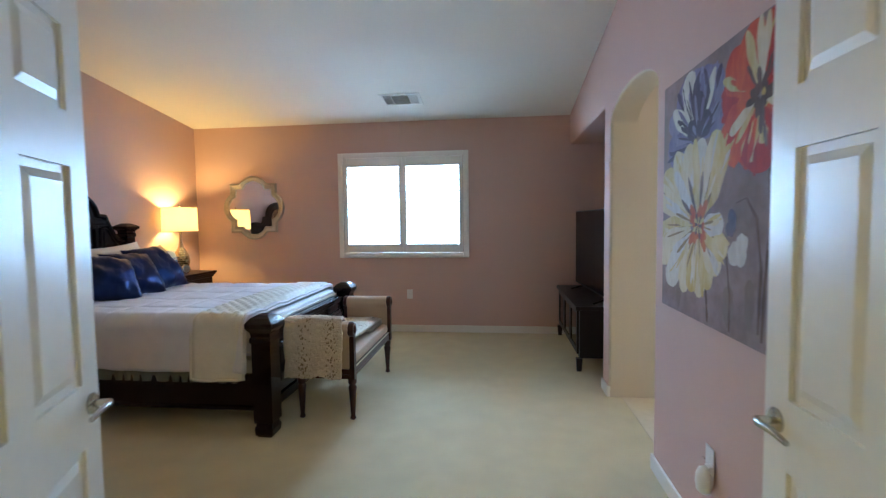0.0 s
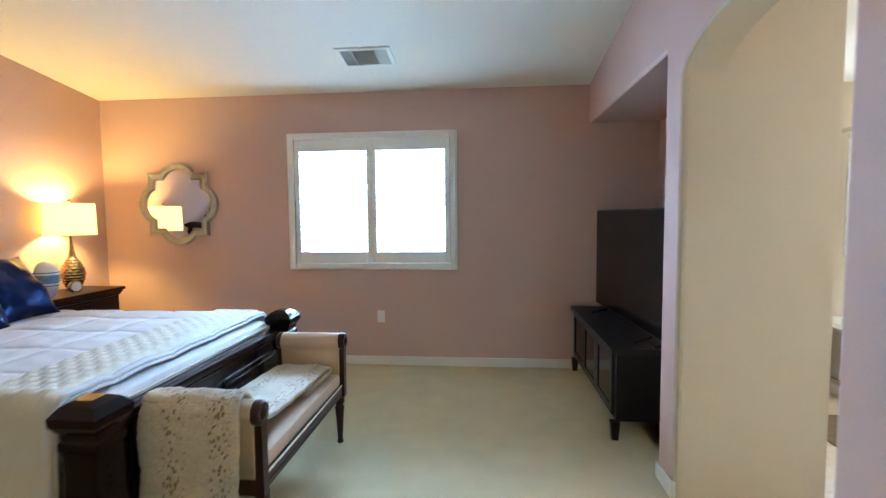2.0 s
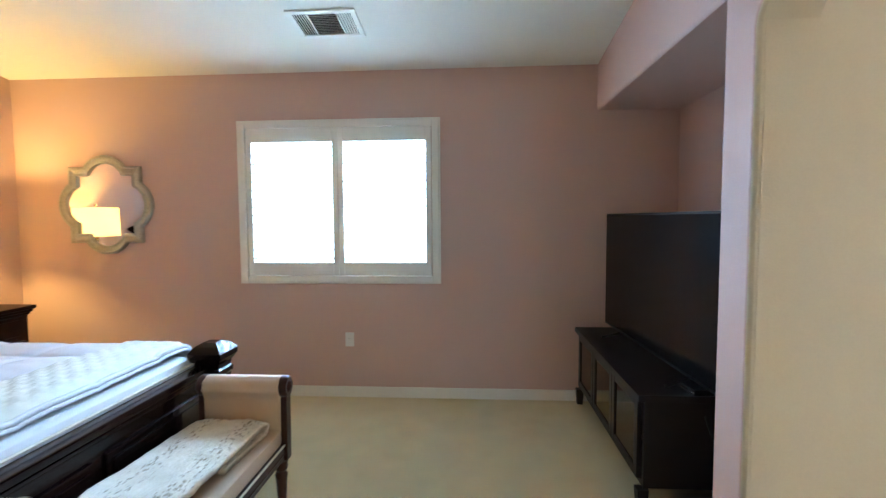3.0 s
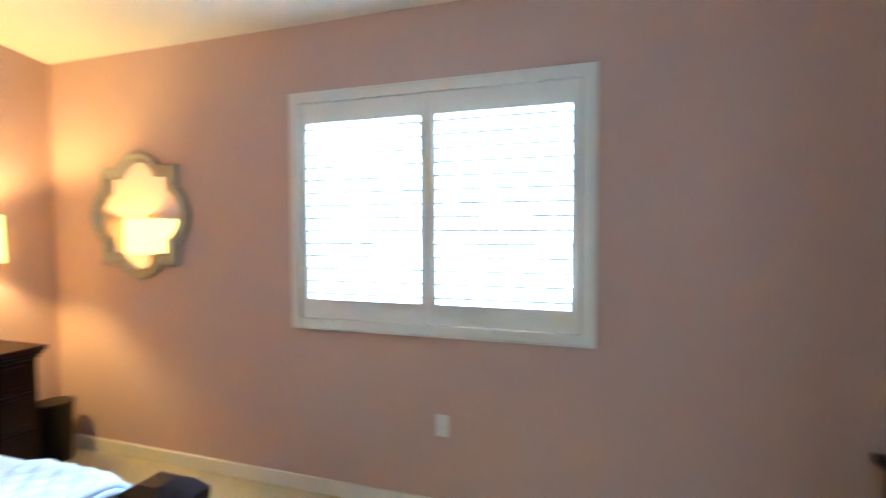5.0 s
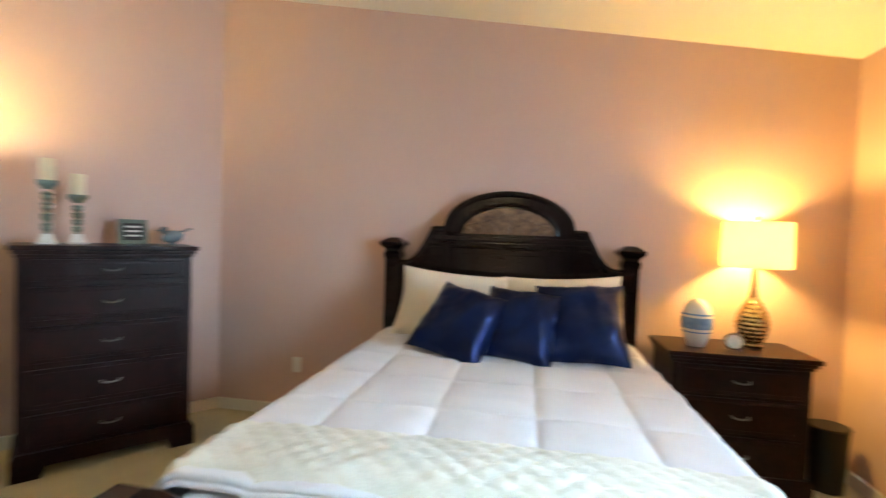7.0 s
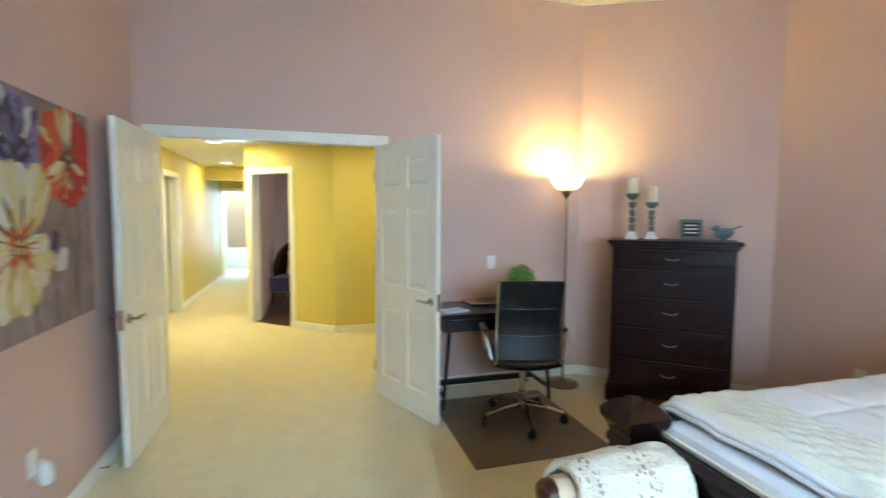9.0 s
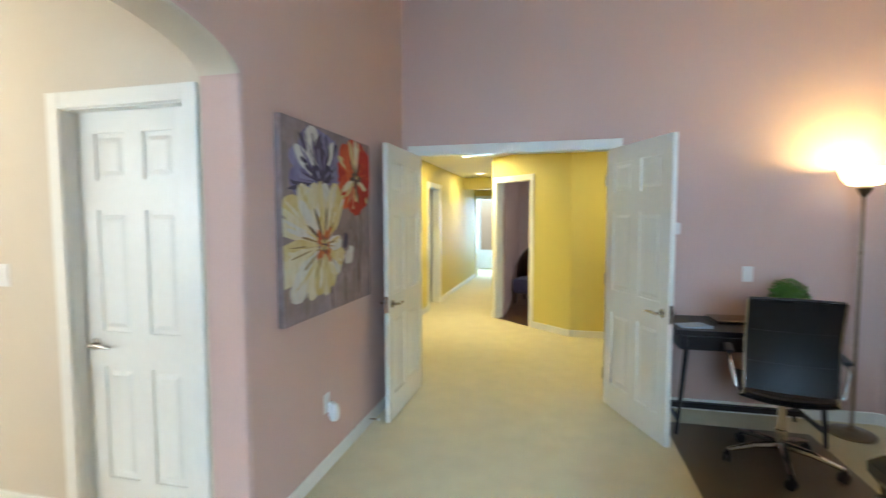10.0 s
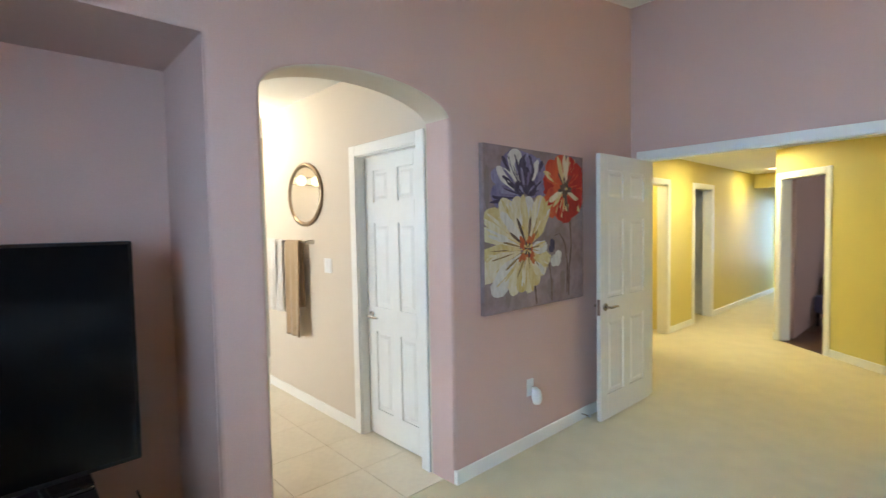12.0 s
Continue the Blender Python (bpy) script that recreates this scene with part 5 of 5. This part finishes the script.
part("foot", lathe([(0.024, 0.0), (0.02, 0.02)], 12), BIRDGLAZE, bird)


# ---- torchiere ----
tf = thing("floor_lamp", pose(-2.33, 1.08, 0), "slim bronze torchiere floor lamp with lit glass bowl", "floor lamp")
part("base", lathe([(0.14, 0.0), (0.142, 0.012), (0.13, 0.022), (0.05, 0.034), (0.02, 0.05), (0.012, 0.07)], 32), ANTIQUE, tf)
part("pole", lathe([(0.011, 0.05), (0.011, 0.62), (0.015, 0.63), (0.011, 0.65), (0.011, 1.25), (0.015, 1.26), (0.011, 1.28), (0.011, 1.66)], 14), ANTIQUE, tf)
part("collar", lathe([(0.011, 1.64), (0.03, 1.67), (0.045, 1.70), (0.03, 1.715)], 20), ANTIQUE, tf)
bowl = lathe([(0.035, 1.712), (0.085, 1.72), (0.122, 1.765), (0.150, 1.835), (0.145, 1.836), (0.117, 1.772), (0.083, 1.728), (0.028, 1.72)], 36)
part("bowl_shade", bowl, FROST, tf, "frosted white glass bowl")
part("bulb", lathe([(0.012, 1.72), (0.026, 1.76), (0.030, 1.785), (0.004, 1.81)], 14), BULB, tf)


# ---- desk, chair and what belongs to them ----
dk = thing("desk", pose(-1.60, 1.14, 0), "black-brown writing desk with drawer and splayed legs", "desk")
part("top", boxes(((-0.48, -0.27, 0.715), (0.48, 0.27, 0.75)), bevel=0.004), BLACKWOOD, dk)
part("apron", boxes(((-0.45, -0.24, 0.61), (0.45, 0.24, 0.715)), bevel=0.003), BLACKWOOD, dk)
dd = part("drawer", boxes(((-0.40, 0.238, 0.62), (0.40, 0.252, 0.705)), bevel=0.003), BLACKWOOD, dk)
part("knob", lathe([(0.006, 0.0), (0.011, 0.012), (0.006, 0.02)], 12), NICKEL, dd, at=pose(0, 0.252, 0.66, -90, 0, 0))
for s in (-1, 1):
    for y in (-0.21, 0.21):
        part("leg", tube([(s * 0.40, y, 0.62), (s * 0.45, y, 0.0)], [0.022, 0.016], 4), BLACKWOOD, dk)
    part("side_rail", boxes(((s * 0.432, -0.21, 0.09), (s * 0.452, 0.21, 0.12)), bevel=0.003), BLACKWOOD, dk)
part("stretcher", boxes(((-0.44, -0.12, 0.085), (0.44, -0.08, 0.125)), bevel=0.003), BLACKWOOD, dk)
lt = thing("laptop", pose(-1.62, 1.02, 0.75, 0, 0, 4), "closed dark laptop on the desk", "laptop")
part("base", boxes(((-0.18, -0.12, 0.0), (0.18, 0.12, 0.013)), bevel=0.004), PLASTIC_B, lt)
part("lid", boxes(((-0.18, -0.12, 0.014), (0.18, 0.12, 0.023)), bevel=0.004), NICKEL, lt, "grey closed lid")
pp = thing("paper_stack", pose(-1.26, 1.27, 0.75, 0, 0, 12), "small stack of pale blue papers on the desk", "papers")
for i in range(3):
    part("sheet", boxes(((-0.10, -0.07, 0.004 * i), (0.10, 0.07, 0.004 * i + 0.003))), BLUEPAPER, pp, at=pose(0, 0, 0, 0, 0, 7 * i - 6))
pl = thing("potted_plant", pose(-1.90, 1.10, 0.75), "round green boxwood topiary in a small pot", "plant")
part("pot", lathe([(0.05, 0.0), (0.055, 0.01), (0.068, 0.10), (0.072, 0.11), (0.060, 0.11), (0.05, 0.09)], 22), GREYGREEN, pl)
bm = bmesh.new()
rng = random.Random(4)
for i in range(900):
    z = rng.uniform(-1, 1)
    a = rng.uniform(0, 2 * math.pi)
    r = math.sqrt(1 - z * z)
    n = Vector((r * math.cos(a), r * math.sin(a), z))
    c = Vector((0, 0, 0.205)) + n * rng.uniform(0.085, 0.128)
    t = n.cross(Vector((rng.uniform(-1, 1), rng.uniform(-1, 1), rng.uniform(-1, 1)))).normalized()
    o = (n * rng.uniform(0.2, 0.9) + n.cross(t)).normalized()
    sz = rng.uniform(0.011, 0.018)
    v = [bm.verts.new(c + q) for q in (-o * sz, t * sz * 0.5, o * sz, -t * sz * 0.5)]
    bm.faces.new(v)
part("foliage", bm, LEAF, pl, "dense small green leaves", smooth=0)
part("core", lathe([(0.0, 0.10), (0.07, 0.14), (0.092, 0.205), (0.07, 0.27), (0.0, 0.30)], 16), LEAF, pl)
solo("chair_mat", prism([(-0.47, -0.56), (0.47, -0.56), (0.47, 0.50), (-0.47, 0.50)], 0.0, 0.004, "z"), MATPLASTIC, pose(-1.575, 1.715, 0.001), "brown tinted plastic chair mat on the carpet", "chair mat", smooth=0)


def office_chair():
    """A ribbed leather swivel chair; it faces local -y."""
    c = thing("office_chair", pose(-1.66, 1.66, 0.006, 0, 0, -14), "black ribbed leather office chair with chrome frame", "office chair")
    back = bmesh.new()
    for s in (-1, 1):
        sheet(10, 72, lambda u, v: Vector(((u - 0.5) * 0.43, 0.235 + 0.06 * v + 0.03 * (2 * u - 1) ** 2 * -1 - 0.05 * math.sin(v * math.pi) + s * (0.014 + (0.006 if s < 0 else 0.0002) * abs(math.sin(v * math.pi * 9)) ** 0.5), 0.52 + 0.52 * v)), back)
    bmesh.ops.remove_doubles(back, verts=back.verts, dist=0.001)
    b = part("backrest", back, LEATHER, c, smooth=60)
    edge = [(0.216, 0.235 + 0.06 * v - 0.03 - 0.05 * math.sin(v * math.pi), 0.51 + 0.535 * v) for v in [k / 16 for k in range(17)]]
    for s in (-1, 1):
        part("side_frame", tube([(s * x, y, z) for x, y, z in [(0.236, -0.24, 0.455), (0.236, 0.0, 0.45), (0.230, 0.17, 0.458), (0.220, 0.205, 0.48)] + edge], 0.011, 10), NICKEL, c, "satin metal side rail")
    part("back_bar", tube([(-0.216, 0.262, 1.045), (0.0, 0.270, 1.05), (0.216, 0.262, 1.045)], 0.011, 10), LEATHER, c, "black leather top roll")
    for v in (0.30, 0.66):
        part("back_seam", tube([((u - 0.5) * 0.425, 0.2505 + 0.06 * v - 0.03 * (2 * u - 1) ** 2 - 0.05 * math.sin(v * math.pi), 0.52 + 0.52 * v) for u in [k / 12 for k in range(13)]], 0.0025, 6), LEATHER, b, "stitched seam")
    seat = bmesh.new()
    for s in (-1, 1):
        sheet(10, 64, lambda u, v: Vector(((u - 0.5) * 0.47, -0.26 + 0.47 * v, 0.45 + 0.03 * (2 * u - 1) ** 2 + s * (0.018 + 0.006 * abs(math.sin(v * math.pi * 7)) ** 0.5) - 0.03 * max(0, 0.25 - v) * 4 * (0.25 - v))), seat)
    part("seat", seat, LEATHER, c, smooth=60)
    for s in (-1, 1):
        a = part("armrest", tube([(s * 0.25, 0.16, 0.50), (s * 0.285, 0.12, 0.64), (s * 0.285, 0.05, 0.665), (s * 0.285, -0.14, 0.655), (s * 0.27, -0.20, 0.60), (s * 0.25, -0.19, 0.47)], 0.011, 10), NICKEL, c, "satin metal arm loop")
        part("arm_pad", boxes(((s * 0.285 - 0.024, -0.14, 0.668), (s * 0.285 + 0.024, 0.07, 0.69)), bevel=0.008), LEATHER, a, "black arm pad")
    part("mechanism", boxes(((-0.09, -0.12, 0.395), (0.09, 0.10, 0.43)), bevel=0.01), PLASTIC_B, c)
    part("gas_column", lathe([(0.032, 0.10), (0.032, 0.22), (0.024, 0.225), (0.024, 0.40)], 18), CHROME, c)
    for i in range(5):
        a = radians(72 * i + 20)
        d = Vector((math.cos(a), math.sin(a), 0))
        part("base_arm", tube([d * 0.02 + Vector((0, 0, 0.125)), d * 0.15 + Vector((0, 0, 0.115)), d * 0.30 + Vector((0, 0, 0.078))], [0.026, 0.02, 0.014], 8), CHROME, c)
        w = part("caster", boxes((((d * 0.30).x - 0.012, (d * 0.30).y - 0.012, 0.045), ((d * 0.30).x + 0.012, (d * 0.30).y + 0.012, 0.075)), bevel=0.004), PLASTIC_B, c)
        for s in (-1, 1):
            part("wheel", lathe([(0.018, -0.008), (0.029, -0.006), (0.029, 0.006), (0.018, 0.008)], 16), PLASTIC_B, w, at=Matrix.Translation(d * 0.30 + Vector((0, 0, 0.029))) @ pose(0, 0, 0, 0, 0, math.degrees(a) + 60) @ pose(0, 0, 0, 90, 0, 0) @ pose(0, 0, s * 0.013))
    return c


office_chair()

# ---- bathroom seen through the arch ----
rm = thing("oval_mirror", pose(2.765, 3.045, 1.805, 0, 0, 180), "oval bronze-framed mirror on the bathroom wall", "mirror")
bm = bmesh.new()
rings = [[bm.verts.new((a * kx * math.cos(t), y, b * kx * math.sin(t))) for t in [2 * math.pi * i / 60 for i in range(60)]] for a, b, kx, y in ((0.30, 0.265, 1.0, 0.0), (0.30, 0.265, 1.0, -0.02), (0.30, 0.265, 0.93, -0.028), (0.30, 0.265, 0.86, -0.012))]
for a, b in zip(rings, rings[1:]):
    for i in range(60):
        bm.faces.new((a[i], a[(i + 1) % 60], b[(i + 1) % 60], b[i]))
part("frame", bm, ANTIQUE, rm)
part("mirror_glass", prism([(0.27 * math.cos(t), 0.235 * math.sin(t)) for t in [2 * math.pi * i / 48 for i in range(48)]], -0.012, -0.006), MIRROR, rm, "silvered mirror glass", smooth=0)
tb = thing("towel_bar", pose(3.02, 3.045, 1.41, 0, 0, 180), "nickel towel bar on the bathroom wall", "towel bar")
part("bar", tube([(-0.38, -0.07, 0), (0.38, -0.07, 0)], 0.008, 10), NICKEL, tb)
for s in (-1, 1):
    part("bracket", tube([(s * 0.36, -0.001, 0), (s * 0.36, -0.075, 0)], [0.022, 0.012], 12), NICKEL, tb)


def towel(x, w, back, front, mat, label, off=0.0):
    r = 0.016 + off
    def f(u, v):
        px = (u - 0.5) * w
        total = back + math.pi * r + front
        k = v * total
        wave = 0.008 * math.sin(u * 14 + x * 9)
        if k < back:
            return Vector((px, -0.07 + r + wave * (1 - k / back), -back + k))
        if k < back + math.pi * r:
            t = (k - back) / r
            return Vector((px, -0.07 + r * math.cos(t), r * math.sin(t)))
        d = k - back - math.pi * r
        return Vector((px * (1 - 0.08 * d / front), -0.07 - r - wave * d / front - 0.01 * d, -d))
    ob = solo("towel", sheet(24, 60, f), mat, pose(x, 3.045, 1.41, 0, 0, 180), label, "towel", "towels on the bar", smooth=80)
    m = ob.modifiers.new("terry", "SOLIDIFY")
    m.thickness, m.offset = 0.012, 0
    return ob


towel(2.88, 0.26, 0.55, 0.80, TOWEL_T, "tan terry towel hanging from the bar")
towel(3.22, 0.30, 0.5, 0.62, TOWEL_W, "pale terry towel hanging from the bar")
solo("hand_towel", sheet(8, 30, lambda u, v: Vector(((u - 0.5) * 0.16, -0.115 - 0.006 * math.sin(u * 12), 0.02 - 0.42 * v))), TOWEL_W, pose(3.24, 3.045, 1.42, 0, 0, 180), "white hand towel over the pale towel", "towel", "towels on the bar", smooth=80)
cl = thing("clothes_rail", pose(4.1, 2.45, 0), "closet rail with dark hanging clothes", "clothes rail")
part("rail", tube([(-0.45, 0, 1.95), (0.45, 0, 1.95)], 0.014, 10), NICKEL, cl)
for i in range(9):
    part("garment", sheet(6, 14, lambda u, v: Vector((-0.40 + 0.1 * i + 0.02 * math.sin(u * 9 + i), (u - 0.5) * (0.34 + 0.10 * v), 1.92 - 1.45 * v + 0.08 * abs(u - 0.5)))), (DARKROOM, PLASTIC_B, SATIN)[i % 3], cl, "dark hanging garment").modifiers.new("cloth", "SOLIDIFY").thickness = 0.03
tub = thing("bathtub", pose(3.72, 5.75, 0), "cream built-in bathtub under the window", "bathtub")
bm = boxes(((-0.85, -0.45, 0.0), (0.85, -0.36, 0.52)), ((-0.85, 0.45, 0.0), (0.85, 0.53, 0.52)), ((-0.85, -0.36, 0.0), (-0.74, 0.45, 0.52)), ((0.74, -0.36, 0.0), (0.85, 0.45, 0.52)), ((-0.74, -0.36, 0.0), (0.74, 0.45, 0.12)), bevel=0.02)
part("surround", bm, TUBWHITE, tub)
sh = thing("shower_screen", pose(2.86, 5.30, 0), "framed glass shower screen", "shower screen")
part("frame", boxes(((-0.015, -0.015, 0.08), (0.015, 0.015, 2.10)), ((-0.015, 0.92, 0.08), (0.015, 0.95, 2.10)), ((-0.015, 0.015, 2.07), (0.015, 0.92, 2.10)), ((-0.015, 0.015, 0.08), (0.015, 0.92, 0.11)), bevel=0.003), CHROME, sh)
part("pane", boxes(((-0.003, 0.015, 0.11), (0.003, 0.92, 2.07))), CLEAR, sh)
part("kerb", boxes(((-0.05, -0.05, 0.0), (0.05, 0.98, 0.08)), bevel=0.01), TUBWHITE, sh)
solo("bath_rug", boxes(((-0.35, -0.24, 0.0), (0.35, 0.24, 0.015)), bevel=0.006), RUG, pose(2.55, 4.98, 0.0), "brown shaggy bath rug on the tiles", "rug")
vl = thing("vanity_light", pose(4.62, 4.0, 2.12, 0, 0, -90), "lit vanity light bar with round frosted globes", "wall light")
part("back_plate", boxes(((-0.42, -0.03, -0.05), (0.42, -0.001, 0.05)), bevel=0.008), NICKEL, vl)
for x in (-0.30, -0.10, 0.10, 0.30):
    part("globe", lathe([(0.018, -0.065), (0.045, -0.05), (0.058, -0.015), (0.055, 0.02), (0.035, 0.045), (0.0, 0.058)], 18), FROST, vl, "glowing frosted globe", at=pose(x, -0.095, 0))
bw = thing("window_2", pose(3.75, 6.3, 0), "bright bathroom window with white frame", "window", kind="structure")
part("window_frame", boxes(((-0.47, -0.02, 1.06), (-0.42, 0.06, 2.10)), ((0.42, -0.02, 1.06), (0.47, 0.06, 2.10)), ((-0.42, -0.02, 1.06), (0.42, 0.06, 1.11)), ((-0.42, -0.02, 2.05), (0.42, 0.06, 2.10)), bevel=0.004), TRIM, bw)
part("pane", boxes(((-0.43, 0.03, 1.10), (0.43, 0.035, 2.06))), CLEAR, bw).visible_shadow = False

# ---- hall and the rooms beyond ----
def downlight(x, y):
    d = thing("ceiling_light", pose(x, y, 2.40), "round recessed ceiling light, lit", "ceiling light", "hall ceiling lights")
    part("trim_ring", lathe([(0.095, 0.0), (0.098, -0.006), (0.080, -0.008), (0.070, -0.001)], 28), TRIM, d)
    part("lens", lathe([(0.070, -0.0035), (0.070, -0.0015)], 24), BULB, d, "glowing lens")
    return d


downlight(1.2, -4.7)
downlight(0.95, -1.95)
downlight(-1.0, -0.35)
panel_door("door_4", pose(1.80, -3.32, 0, 0, 0, -40), 0.74, "white door standing open into the dark room")
VIOLET = material("dusky_violet_fabric", (0.13, 0.11, 0.20), 0.9, grain=160, broad=8, mix=0.2, bump=0.4, sheen=0.2)
ac = thing("armchair", pose(0.05, -3.72, 0, 0, 0, 165), "brown wicker armchair with violet seat and pale cushion", "armchair")
part("seat", boxes(((-0.32, -0.30, 0.18), (0.32, 0.30, 0.44)), bevel=0.05), VIOLET, ac, "dusky violet padded seat")
part("backrest", sheet(20, 14, lambda u, v: Vector((0.36 * math.cos(math.pi * u), 0.02 + 0.34 * math.sin(math.pi * u), 0.18 + (0.45 + 0.42 * math.sin(math.pi * u)) * v))), BENCHWOOD, ac, "brown woven back").modifiers.new("weave", "SOLIDIFY").thickness = 0.05
part("cushion", pillow(0.42, 0.42, 0.14, 3), CREAM, ac, "pale cushion", at=pose(0.05, 0.12, 0.44, -18, 0, 0))
for sx in (-1, 1):
    for sy in (-1, 1):
        part("leg", lathe([(0.018, 0.0), (0.024, 0.20)], 10, (sx * 0.27, sy * 0.25, 0)), BENCHWOOD, ac)
plate(pose(0.50, -3.3, 0.35, 0, 0, -90), "dark outlet plate in the small room", "outlet")

# ---- floor pieces ----
board = solo("floor_small_room", prism([(-2.5, -5.2), (0.615, -5.2), (0.615, -2.275), (-0.5, -1.30), (-2.5, -1.35)], -0.1, -0.004, "z"), OAK, Matrix(), "dark brown wooden plank floor of the small room", "wood floor", kind="structure", smooth=0)
plank = None
for i in range(14):
    x = 0.42 - 0.155 * i
    for y in (-3.55, -4.6):
        if plank is None:
            plank = part("plank", boxes(((-0.076, -0.52, -0.004), (0.076, 0.52, 0.0)), bevel=0.001), OAK, board, at=pose(x, y, 0))
        else:
            again(plank, board, pose(x, y - (0.3 if i % 2 else 0), 0))
tile = None
for i in range(8):
    for j in range(10):
        at = pose(1.33 + 0.452 * i, 2.2 + 0.452 * j, 0)
        if at.translation.y < 3.0 and at.translation.x < 3.5:
            continue
        if tile is None:
            tile = part("tile", boxes(((-0.2248, -0.2248, -0.006), (0.2248, 0.2248, 0.0)), bevel=0.0015), TILE, bath_floor, at=at)
        else:
            again(tile, bath_floor, at)
# unseen window, added to hold the small room's fill lamp
sw = thing("small_room_unseen_window", pose(-2.45, -3.4, 0, 0, 0, 90), "white-framed window, unseen, added round the small room's fill lamp", "window", kind="structure")
part("window_frame", boxes(((-0.56, -0.06, 0.94), (-0.51, 0.05, 2.06)), ((0.51, -0.06, 0.94), (0.56, 0.05, 2.06)), ((-0.51, -0.06, 0.94), (0.51, 0.05, 0.99)), ((-0.51, -0.06, 2.01), (0.51, 0.05, 2.06)), bevel=0.004), TRIM, sw)
